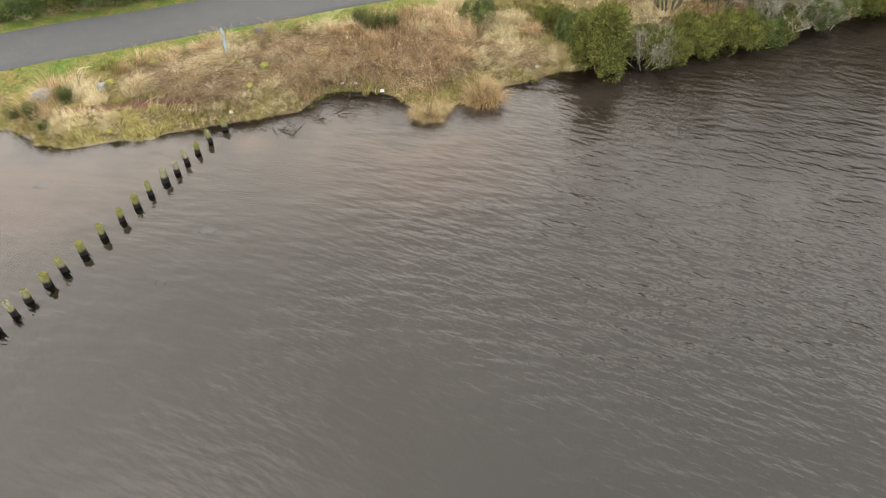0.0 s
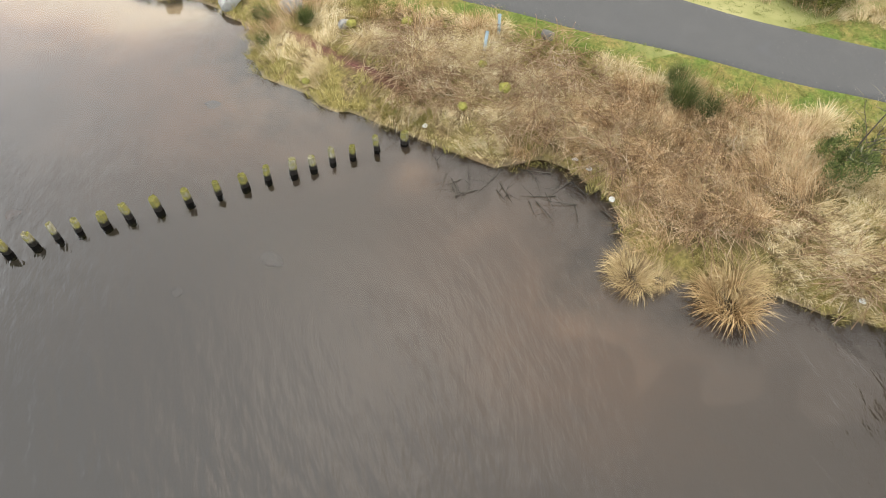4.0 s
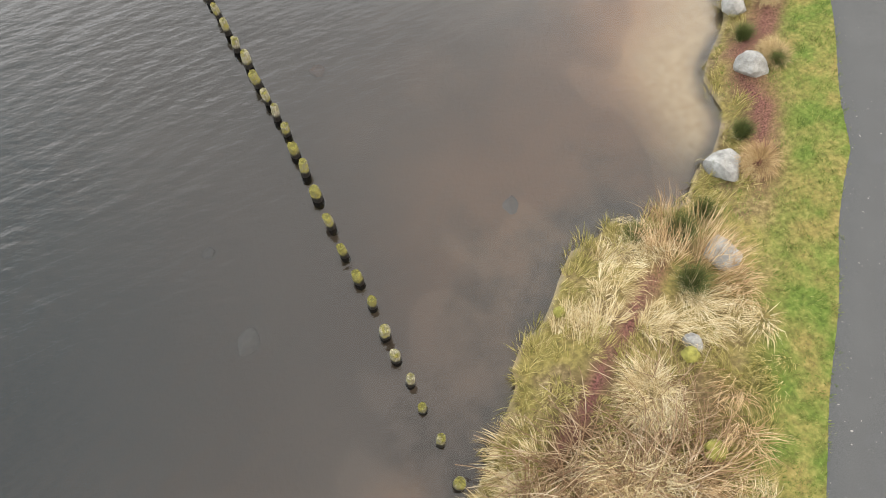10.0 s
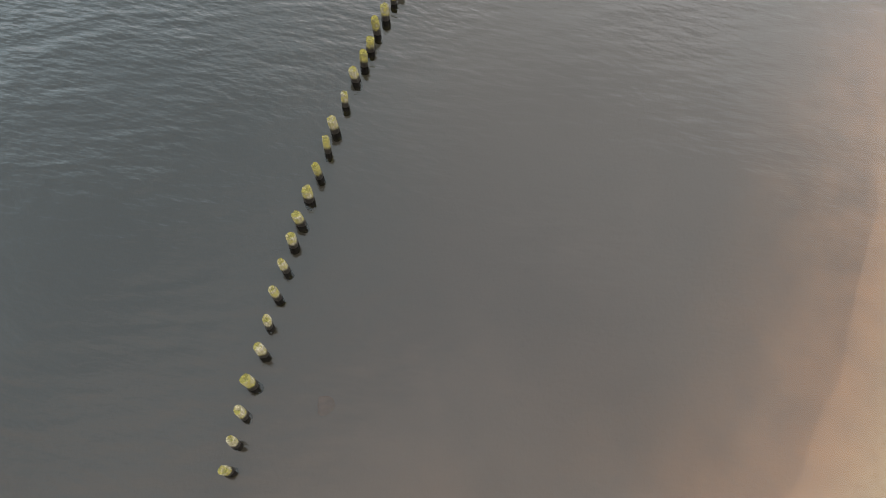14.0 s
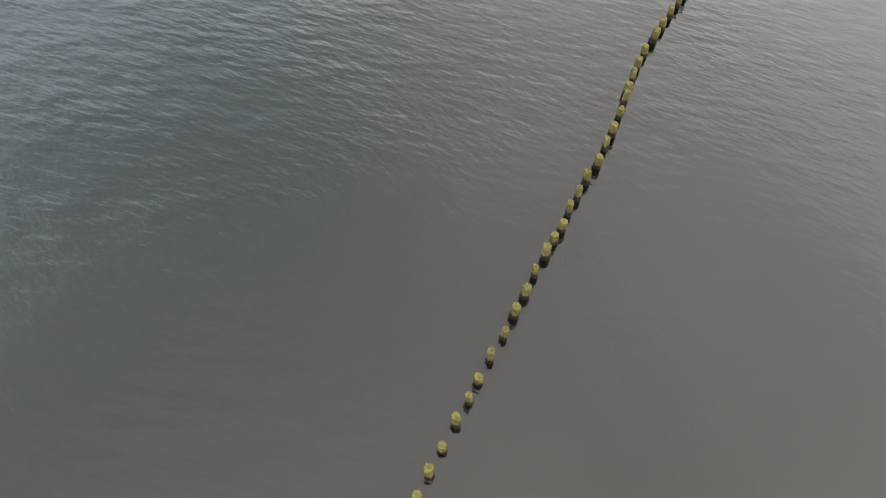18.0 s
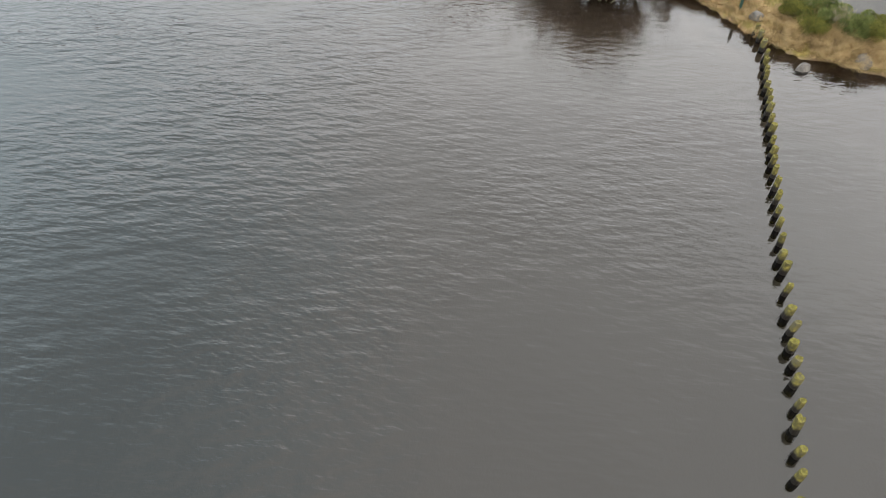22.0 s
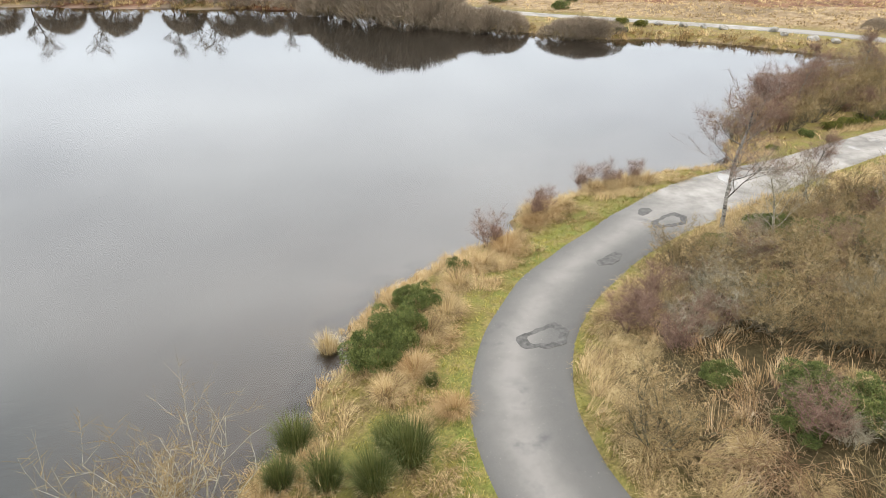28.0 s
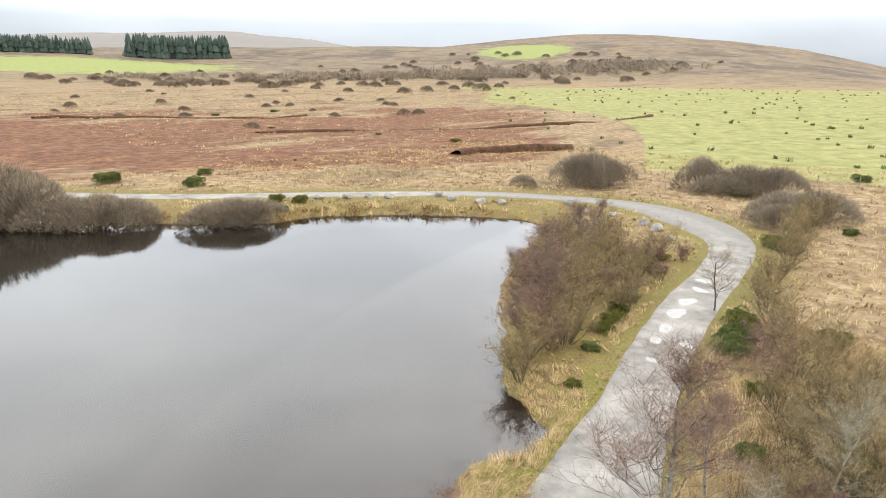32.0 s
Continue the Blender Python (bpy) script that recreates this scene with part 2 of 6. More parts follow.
def water_material():
    m = Nodes("peaty_lake_water")
    x = m.position()
    # the wind raises long crests that run east and west, with a second set across them
    turn = m.add("ShaderNodeMapping", Rotation=(0, 0, radians(24)))
    m.link(x, turn.inputs[0])
    slant = m.add("ShaderNodeMapping", Rotation=(0, 0, radians(-17)))
    m.link(x, slant.inputs[0])
    chop = m.noise(1.0, 2.5, 0.5, x, (1.45, 4.6, 1.0))
    cross = m.noise(1.0, 2.0, 0.5, turn.outputs[0], (1.9, 6.2, 1.0))
    swell = m.noise(1.0, 1.0, 0.4, slant.outputs[0], (0.6, 1.9, 1.0))
    gust = m.value(m.noise(0.11, 3, 0.55, x), 0.36, 0.62, 0.45, 1.2)
    calm = m.math("MULTIPLY", m.attribute("ripple"), gust)
    n = m.bump(m.math("MULTIPLY", swell, calm), 1.0, 0.06)
    n = m.bump(m.math("MULTIPLY", chop, calm), 1.0, 0.05, n)
    n = m.bump(m.math("MULTIPLY", cross, calm), 1.0, 0.019, n)
    fres = m.add("ShaderNodeFresnel", IOR=1.62)
    m.link(n, fres.inputs["Normal"])
    clear = m.add("ShaderNodeBsdfTransparent")
    m.link(m.mix(m.attribute("murk"), (0.5, 0.5, 0.49), (0.2, 0.2, 0.197)), clear.inputs[0])
    gloss = m.add("ShaderNodeBsdfGlossy", Roughness=0.02)
    m.link(n, gloss.inputs["Normal"])
    mix = m.add("ShaderNodeMixShader")
    m.link(fres.outputs[0], mix.inputs[0])
    m.link(clear.outputs[0], mix.inputs[1])
    m.link(gloss.outputs[0], mix.inputs[2])
    m.link(mix.outputs[0], m.out.inputs[0])
    return m.mat


def asphalt_material():
    m = Nodes("worn_asphalt")
    grain = m.noise(60, 3, 0.7)
    stain = m.noise(0.9, 5, 0.6)
    broad = m.noise(0.22, 4, 0.6)
    c = m.ramp(grain, [(0.3, (0.045, 0.045, 0.045)), (0.7, (0.1, 0.099, 0.098))])
    c = m.mix(m.value(m.attribute("pale"), 0.0, 1.0, 0.0, 0.75), c, m.ramp(stain, [(0.3, (0.22, 0.208, 0.197)), (0.7, (0.34, 0.322, 0.305))]))
    c = m.mix(m.math("MULTIPLY", m.value(stain, 0.56, 0.72), m.value(broad, 0.4, 0.6, 0.2, 0.8)), c, (0.085, 0.085, 0.088))
    c = m.mix(m.math("MULTIPLY", m.attribute("worn"), 0.8), c, m.ramp(m.noise(0.55, 6, 0.62), [(0.32, (0.13, 0.124, 0.117)), (0.5, (0.25, 0.236, 0.222)), (0.68, (0.38, 0.362, 0.342))]))
    c = m.mix(m.value(m.noise(14, 2), 0.70, 0.74, 0, 0.5), c, (0.4, 0.38, 0.34))
    rough = m.value(stain, 0.3, 0.7, 0.75, 0.95)
    return m.surface(c, rough, m.bump(grain, 0.3, 0.01), 0.3)


def timber_material():
    m = Nodes("weathered_mossy_timber")
    pos = m.add("ShaderNodeTexCoord").outputs["Object"]
    rnd = m.add("ShaderNodeObjectInfo").outputs["Random"]
    z = m.add("ShaderNodeSeparateXYZ")
    m.link(pos, z.inputs[0])
    streak = m.noise(9, 5, 0.6, pos, (3, 3, 0.35))
    blot = m.noise(7, 4, 0.6)
    grey = m.ramp(streak, [(0.3, (0.1, 0.088, 0.06)), (0.6, (0.3, 0.275, 0.2)), (0.8, (0.5, 0.47, 0.37))])
    mossy = m.ramp(blot, [(0.3, (0.07, 0.065, 0.02)), (0.7, (0.24, 0.215, 0.06))])
    c = m.mix(m.value(m.math("ADD", blot, m.math("MULTIPLY", rnd, 0.25)), 0.45, 0.68), grey, mossy)
    wy = m.add("ShaderNodeSeparateXYZ")
    m.link(m.position(), wy.inputs[0])
    old = m.value(wy.outputs[1], 14, 34)
    c = m.mix(m.math("MULTIPLY", old, m.value(streak, 0.35, 0.65, 0.5, 0.95)), c, m.ramp(blot, [(0.3, (0.022, 0.02, 0.009)), (0.55, (0.07, 0.062, 0.02)), (0.75, (0.24, 0.205, 0.045))]))
    face = m.add("ShaderNodeSeparateXYZ")
    m.link(m.add("ShaderNodeNewGeometry").outputs["True Normal"], face.inputs[0])
    lid = m.math("MULTIPLY", m.value(face.outputs[2], 0.45, 0.7), m.value(m.math("ADD", blot, m.math("MULTIPLY", rnd, 0.3)), 0.42, 0.6, 0.25, 0.95))
    c = m.mix(lid, c, m.ramp(streak, [(0.35, (0.06, 0.055, 0.014)), (0.65, (0.2, 0.18, 0.04))]))
    wet = m.value(m.math("ADD", z.outputs[2], m.math("MULTIPLY", blot, 0.14)), 0.22, 0.32)
    c = m.mix(wet, (0.012, 0.01, 0.008), c)
    return m.surface(c, m.value(wet, 0, 1, 0.5, 0.9), m.bump(streak, 0.6, 0.02), 0.3)


def stone_material():
    m = Nodes("pale_boulder_stone")
    pos = m.add("ShaderNodeTexCoord").outputs["Object"]
    a = m.noise(3.0, 6, 0.65, pos)
    b = m.noise(14, 5, 0.6, pos)
    c = m.ramp(a, [(0.3, (0.14, 0.132, 0.122)), (0.55, (0.29, 0.28, 0.262)), (0.75, (0.43, 0.418, 0.395))])
    c = m.mix(m.value(b, 0.58, 0.7, 0, 0.7), c, (0.17, 0.16, 0.11))
    return m.surface(c, 0.9, m.bump(b, 0.5, 0.05), 0.25)


def leafy_material(name, stops, rough=0.8, translucent=True, scale=1.2):
    """Blades, leaves and twigs: each one of its own shade, with broader patches."""
    m = Nodes(name)
    g = m.add("ShaderNodeNewGeometry")
    isl = g.outputs["Random Per Island"]
    patch = m.noise(scale, 4, 0.6)
    f = m.math("ADD", m.math("MULTIPLY", isl, 0.55), m.math("MULTIPLY", m.math("SUBTRACT", patch, 0.22), 0.85))
    c = m.ramp(f, stops)
    return m.surface(c, rough, None, 0.15)


GROUND, WATER, ASPHALT, TIMBER, STONE = ground_material(), water_material(), asphalt_material(), timber_material(), stone_material()
STRAW = leafy_material("dry_straw_grass", [(0.1, (0.1, 0.06, 0.026)), (0.33, (0.38, 0.282, 0.135)), (0.6, (0.61, 0.49, 0.275)), (0.95, (0.79, 0.71, 0.52))], scale=1.7)
MOSSGRASS = leafy_material("yellow_green_grass", [(0.1, (0.09, 0.085, 0.025)), (0.45, (0.25, 0.22, 0.06)), (0.7, (0.43, 0.35, 0.14)), (0.95, (0.58, 0.48, 0.26))])
TURF = leafy_material("short_green_turf", [(0.1, (0.035, 0.06, 0.01)), (0.45, (0.1, 0.145, 0.026)), (0.7, (0.2, 0.22, 0.055)), (0.95, (0.38, 0.34, 0.14))])
RUSH = leafy_material("green_rush", [(0.1, (0.06, 0.066, 0.024)), (0.5, (0.17, 0.178, 0.06)), (0.95, (0.43, 0.38, 0.19))])
GORSE = leafy_material("dark_green_gorse", [(0.1, (0.022, 0.035, 0.012)), (0.4, (0.08, 0.105, 0.032)), (0.7, (0.155, 0.18, 0.055)), (0.97, (0.31, 0.3, 0.11))], scale=2.0)
OLIVE = leafy_material("olive_gorse", [(0.1, (0.018, 0.024, 0.007)), (0.4, (0.085, 0.095, 0.022)), (0.7, (0.18, 0.178, 0.042)), (0.97, (0.42, 0.36, 0.07))], scale=3.0)
TWIG = leafy_material("bare_brown_twigs", [(0.1, (0.085, 0.057, 0.03)), (0.5, (0.24, 0.175, 0.083)), (0.95, (0.43, 0.335, 0.185))])
REDTWIG = leafy_material("reddish_brown_twigs", [(0.1, (0.085, 0.051, 0.038)), (0.5, (0.196, 0.123, 0.093)), (0.95, (0.323, 0.230, 0.178))])
GREYTWIG = leafy_material("pale_lichened_twigs", [(0.1, (0.108, 0.090, 0.063)), (0.5, (0.270, 0.239, 0.171)), (0.95, (0.450, 0.414, 0.324))])
FARBUSH = leafy_material("grey_brown_winter_scrub", [(0.1, (0.11, 0.087, 0.066)), (0.5, (0.25, 0.205, 0.155)), (0.95, (0.39, 0.325, 0.25))], scale=0.2)
CONIFER = leafy_material("dark_conifer", [(0.1, (0.02, 0.035, 0.03)), (0.5, (0.04, 0.06, 0.05)), (0.95, (0.075, 0.1, 0.08))])
GREENGRASS = leafy_material("yellow_green_turf", [(0.1, (0.09, 0.085, 0.02)), (0.45, (0.22, 0.205, 0.045)), (0.7, (0.37, 0.325, 0.095)), (0.95, (0.54, 0.44, 0.2))])
BROOMGREEN = leafy_material("dark_green_broom", [(0.1, (0.025, 0.038, 0.012)), (0.5, (0.085, 0.105, 0.03)), (0.95, (0.24, 0.24, 0.09))])
TAWNY = leafy_material("tawny_winter_grass", [(0.1, (0.1, 0.068, 0.034)), (0.35, (0.29, 0.205, 0.11)), (0.62, (0.48, 0.355, 0.175)), (0.95, (0.67, 0.54, 0.31))], scale=1.2)
BROWN = leafy_material("brown_dead_stalks", [(0.1, (0.09, 0.05, 0.024)), (0.4, (0.34, 0.215, 0.105)), (0.65, (0.56, 0.4, 0.225)), (0.95, (0.75, 0.61, 0.41))], scale=1.7)


# ---- the plan: shore, road, land ----
SHORE_SOUTH = [(-150, -70), (-60, -52), (-30, -31), (-20.6, -20.6), (-14.2, -14), (-9.7, -10.3), (-7.3, -7.2), (-5.7, -5.6), (-5.1, -4.4), (-4.2, -3.4), (-3.6, -2.3), (-2.3, -2.9), (-0.9, -3.0), (0.4, -2.4), (0.9, -1.0), (1.8, 0.3), (2.9, 1.3), (3.9, 2.1), (5.2, 3.4), (6.5, 4.3), (7.9, 5.6), (9.6, 5.4), (11.3, 5.4), (12.7, 6.8), (13.4, 8.4), (15.4, 10.2), (17.6, 13.5)]
SHORE_EAST = [(19.0, 18), (20, 24.5), (22.5, 34), (24, 46), (22, 62), (18, 75), (15.2, 80.0), (12.7, 81.3), (10.6, 82), (9.4, 82.9), (8.6, 83.9), (7.8, 85.4), (6.5, 86.9), (5.0, 87.0), (2.1, 86.4), (1.0, 87.1), (-1.7, 90), (-2.7, 92), (-3.7, 92.9), (-6.1, 94.1), (-7.5, 95.8), (-7.5, 98), (-6.2, 100.7), (-5.3, 103.5), (-3.6, 104.3), (-2.4, 107.6), (-1.3, 108.7)]
SHORE_NORTH = [(-1.1, 110.9), (1.2, 113.6), (3.7, 115.2), (6.4, 116.6), (8.3, 117.8), (8.9, 119.5), (11.6, 121.0), (14.6, 122.4), (18.4, 123.1), (21.4, 124.2), (23.2, 123.2), (25.6, 123.4), (27, 126), (28.2, 128.2), (33, 132), (42.4, 139.8), (56.5, 147), (60.5, 149.5), (61.4, 154.6), (53.2, 165.3), (45, 171), (41, 171.2), (32.5, 178.5), (22, 191), (4.8, 209), (-8.4, 215), (-27.7, 222), (-60, 232), (-110, 225), (-170, 150), (-190, 40)]
ROAD_SOUTH = [(-40, -52), (-18, -31.5), (-2.8, -16.3), (2.3, -10.8), (7.8, -5.5), (10.4, -2.55), (12.3, -0.55), (15.2, 2.65), (16.9, 4.7), (22.3, 13.8), (28, 30), (29, 46), (26.5, 63), (21.5, 76), (15.5, 84.3)]
ROAD_NORTH = [(11.0, 87.4), (8.6, 89.6), (6.2, 92.2), (4.5, 95.2), (3.6, 98.6), (3.4, 101.6), (3.9, 104.4), (5.2, 107.2), (8.0, 110.7), (12.6, 114.2), (17.5, 117.0), (23.0, 119.3), (30, 121.5), (37, 123.8), (46.5, 126.2), (55, 127.8), (64, 130.8), (70.5, 137), (74.5, 146), (72.5, 155), (66.2, 165.5), (52.5, 177.8), (36, 191.5), (14, 216), (-20, 240), (-80, 262)]
ROAD_HEIGHT = 0.9


def smooth_line(points, closed, steps=6):
    """A Catmull-Rom curve through the points."""
    p = np.array(points, float)
    n = len(p)
    out = []
    for i in range(n if closed else n - 1):
        if closed:
            a, b, c, d = (p[(i + k) % n] for k in (-1, 0, 1, 2))
        else:
            a, b, c, d = (p[min(max(i + k, 0), n - 1)] for k in (-1, 0, 1, 2))
        for s in range(steps):
            t = s / steps
            out.append(0.5 * (2 * b + (c - a) * t + (2 * a - 5 * b + 4 * c - d) * t * t + (3 * b - a - 3 * c + d) * t ** 3))
    if not closed:
        out.append(p[-1])
    return np.array(out)


def line_distance(x, y, line, closed):
    """Distance from points to a polyline; with closed, negative inside it. Also the place along it."""
    q = np.vstack([line, line[:1]]) if closed else line
    best = np.full(x.shape, 1e18)
    inside = np.zeros(x.shape, bool)
    along = np.zeros(x.shape)
    run = 0.0
    for (ax, ay), (bx, by) in zip(q[:-1], q[1:]):
        dx, dy = bx - ax, by - ay
        l2 = dx * dx + dy * dy + 1e-12
        t = np.clip(((x - ax) * dx + (y - ay) * dy) / l2, 0, 1)
        d = (x - ax - t * dx) ** 2 + (y - ay - t * dy) ** 2
        near = d < best
        best[near] = d[near]
        along[near] = run + t[near] * math.sqrt(l2)
        run += math.sqrt(l2)
        if closed:
            cross = (ay > y) != (by > y)
            inside ^= cross & (x < ax + (y - ay) * dx / (dy if abs(dy) > 1e-9 else 1e-9))
    best = np.sqrt(best)
    return (np.where(inside, -best, best), along) if closed else (best, along)


SHORE = smooth_line(SHORE_SOUTH + SHORE_EAST + SHORE_NORTH, True, 4)
ROAD = smooth_line(ROAD_SOUTH + ROAD_NORTH, False, 5)


def step(x, a, b):
    t = np.clip((x - a) / (b - a), 0, 1)
    return t * t * (3 - 2 * t)


def waves(x, y, scale, seed):
    """Cheap smooth unevenness between -1 and 1."""
    r = np.random.RandomState(seed)
    v = np.zeros(np.shape(x))
    for k in range(7):
        a, w, p = r.uniform(0, 6.28), scale * r.uniform(0.6, 2.4), r.uniform(0, 6.28)
        v = v + np.sin((x * math.cos(a) + y * math.sin(a)) / w + p) / 7
    return v * 1.8


ROAD_RUN = np.concatenate([[0], np.cumsum(np.hypot(*np.diff(ROAD, axis=0).T))])


def run_at(x, y):
    return ROAD_RUN[np.argmin(np.hypot(ROAD[:, 0] - x, ROAD[:, 1] - y))]


def road_half(s):
    """Half the road's width: wider at the passing place and in the junction."""
    wide = 0.25 * step(s, run_at(10, 88), run_at(4, 98)) + 0.75 * np.exp(-((s - run_at(21, 118.5)) / 6.5) ** 2) + 1.6 * np.exp(-((s - run_at(71, 138)) / 10) ** 2)
    wide = wide + 0.35 * step(s, run_at(2.3, -10.8), run_at(7.8, -5.5)) * (1 - step(s, run_at(22.3, 13.8), run_at(28, 30)))
    return 1.55 + wide + 0.08 * np.sin(s * 0.11)


def land(x, y):
    """Height of the ground and the masks that colour it."""
    x, y = np.asarray(x, float), np.asarray(y, float)
    shape = x.shape
    x, y = x.ravel(), y.ravel()
    d = np.full(x.shape, 1e3)
    rd = np.full(x.shape, 1e3)
    rs = np.zeros(x.shape)
    near = (np.abs(x + 50) < 300) & (np.abs(y - 90) < 320)
    d[near] = line_distance(x[near], y[near], SHORE, True)[0]
    rd[near], rs[near] = line_distance(x[near], y[near], ROAD, False)
    d = d + 0.22 * waves(x, y, 0.5, 3) * (np.abs(d) < 6)
    beach = step(y, 5.2, 7) * step(x, 10.5, 12.5) * step(-y, -40, -25)
    bed = -(0.03 + 0.3 * (1 - np.exp(-np.maximum(-d, 0) / 3.0)))
    bank = 0.05 + 0.5 * step(d, 0, 1.3) + 0.3 * step(d, 1, 5) + 0.07 * waves(x, y, 0.6, 5) * step(d, 0.3, 1.5) + 0.12 * waves(x, y, 2.5, 9) * step(d, 1.5, 5)
    out = np.hypot(x - 3, y - 105)
    rise = 0.35 * waves(x, y, 9, 11) * step(rd, 4, 15) * step(d, 4, 15)
    # the knoll inside the bend and the moor beyond
    rise = rise + 1.5 * np.exp(-((x - 16) ** 2 / 90 + (y - 101) ** 2 / 110)) * step(rd, 1.8, 6)
    rise = rise + 0.9 * waves(x, y, 30, 21) * step(out, 110, 220) + step(out, 130, 520) * 7.5
    bear = np.degrees(np.arctan2(x - 3, y - 105))
    ridge = np.interp(bear, (-60, 0, 12, 25, 36, 45, 50, 56, 62, 68, 73, 79, 95), (1.2, 1.7, 1.8, 1.9, 2.1, 2.3, 2.8, 3.1, 3.0, 2.5, 1.8, 0.4, 0.3))
    fell = np.interp(bear, (-60, 0, 12, 18, 24, 29, 34, 39, 46, 60), (1.6, 1.9, 2.4, 2.85, 3.1, 3.25, 2.85, 2.1, 1.0, 0.5))
    up = step(out, 480, 1400) * (1 - step(out, 1500, 2300))
    rise = rise + up * (1400 * np.tan(np.radians(ridge)) + 7) + step(out, 2000, 3300) * (3300 * np.tan(np.radians(fell)) + 7)
    rise = rise + 4 * waves(x, y, 90, 31) * step(out, 300, 900)
    z = np.where(d < 0, bed, bank + rise)
    half = road_half(rs)
    flat = 1 - step(rd, half - 0.1, half + 1.6)
    z = np.where(d > 0, z * (1 - flat) + (ROAD_HEIGHT - 0.05) * flat, z)
    masks = {
        "wet": step(-d, 0.0, 0.15),
        "verge": (1 - step(rd, half + 0.7, half + 1.9)) * step(d, 0.2, 1.0) * np.where(y > 60, 0.35, 1.0) + 0.35 * step(y, 95, 99) * step(d, 0.7, 1.5) * (1 - step(d, 7, 8)) * (1 - step(x, 22, 26)) * (0.75 + 0.5 * waves(x, y, 0.8, 79)),
        "moor": np.maximum(step(rd, 3, 7) * step(d, 6, 12) * step(y + 6 * waves(x, y, 6, 84), 56, 80) * step(x + 0.35 * y + 7 * waves(x, y, 4, 83), 56, 76), step(out, 160, 220)),
        "heather": step(out + 8 * waves(x, y, 8, 85), 100, 126) * (1 - step(out, 215, 330)) * step(-bear, -58, -50) * step(y + 8 * waves(x, y, 7, 86), 126, 154) * (0.8 + 0.45 * waves(x, y, 14, 41)),
        "field": step(bear - np.interp(out, (100, 190, 250, 310, 450), (63, 61, 58, 50, 44)) + 6 * waves(x, y, 16, 61), -1.5, 1.5) * step(out, 100, 125) * (1 - step(out, 430, 540)),
        "pasture": np.maximum(np.exp(-((bear - 52) / 4.5) ** 2 - ((out - 950) / 130) ** 2), 0.9 * np.exp(-((bear - 18) / 14) ** 2 - ((out - 800) / 150) ** 2)),
        # how strongly painted haze greys the ground, by distance
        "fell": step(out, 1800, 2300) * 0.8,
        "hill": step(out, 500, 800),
        "litter": np.exp(-((y - 3.4 - 0.65 * (x - 8)) ** 2) / 0.05) * step(x, 4.4, 5) * (1 - step(x, 9, 9.6)) * step(d, 0.1, 0.4) + 0.9 * np.exp(-((d - 0.95 + 0.25 * waves(x, y, 0.5, 87)) / 0.4) ** 4) * step(x, 12.0, 12.8) * (1 - step(y, 12.5, 14)),
        "rust": (1 - step(y, 10, 24)) * np.maximum(step(x + 1.2 * waves(x, y, 2, 88), 1.0, 6.5), 0.95 * np.exp(-((x + 4.8) / 4.6) ** 2 - ((y - 0.6) / 3.8) ** 2)),
        "murk": np.maximum(step(-d, 1.0, 9.0), 0.6 * (1 - beach)),
        "depth": np.clip(-d / 20.0, 0, 1),
        "beach": beach * step(-d, 0.05, 0.4) * (1 - step(-d, 0.6, 3.4)),
        "ochre": beach * step(-d, 0.5, 1.5) * (1 - step(-d, 2.5, 7.5)) + 0.8 * np.exp(-((x - 1.6) ** 2 + (y - 1.9) ** 2) / 0.3),
        "shaded_litter": 0.5 * step(d, 0.5, 1.2) * step(rd, 3.3, 4.2) * (1 - step(y, 2, 4)) * (1 - step(x, 6.5, 8)) * step(waves(x, y, 0.9, 78), -0.35, 0.25) + 0.9 * step(d, 0.4, 1.5) * (1 - step(d, 5.6, 7.5)) * (1 - step(y + 2 * waves(x, y, 1.5, 89), 95.5, 99)) * step(y, 84, 87) * step(rd, 2.4, 4.2) * (1 - step(x, 4, 7)) + step(d, 5.6, 7.5) * step(rd, 2.4, 3.8) * step(y + 5 * waves(x, y, 2.5, 81), 78, 88) * (1 - step(x + 0.35 * y + 9 * waves(x, y, 4, 82), 62, 82)),
    }
    return z.reshape(shape), {k: v.reshape(shape) for k, v in masks.items()}, d.reshape(shape), rd.reshape(shape)


def grid_lines(lo, hi, fine, reach):
    """Evenly spaced lines between lo and hi, then ever wider out to reach."""
    mid = np.arange(lo, hi + fine, fine)
    out = []
    s, v = fine, 0.0
    while v < reach:
        s *= 1.09
        v += s
        out.append(v)
    out = np.array(out)
    return np.concatenate([lo - out[::-1], mid, mid[-1] + out])


def sheet(name, xs, ys, heights, material, masks, smooth=True):
    nx, ny = len(xs), len(ys)
    gx, gy = np.meshgrid(xs, ys)
    co = np.stack([gx, gy, heights], -1).reshape(-1, 3)
    i = np.arange(nx * ny).reshape(ny, nx)
    quads = np.stack([i[:-1, :-1], i[:-1, 1:], i[1:, 1:], i[1:, :-1]], -1).reshape(-1, 4)
    me = quad_mesh(name, co, quads, material)
    for k, v in masks.items():
        a = me.attributes.new(k, "FLOAT", "POINT")
        a.data.foreach_set("value", np.ascontiguousarray(v.ravel(), np.float32))
    me.polygons.foreach_set("use_smooth", np.ones(len(quads), bool))
    return new(name, me)


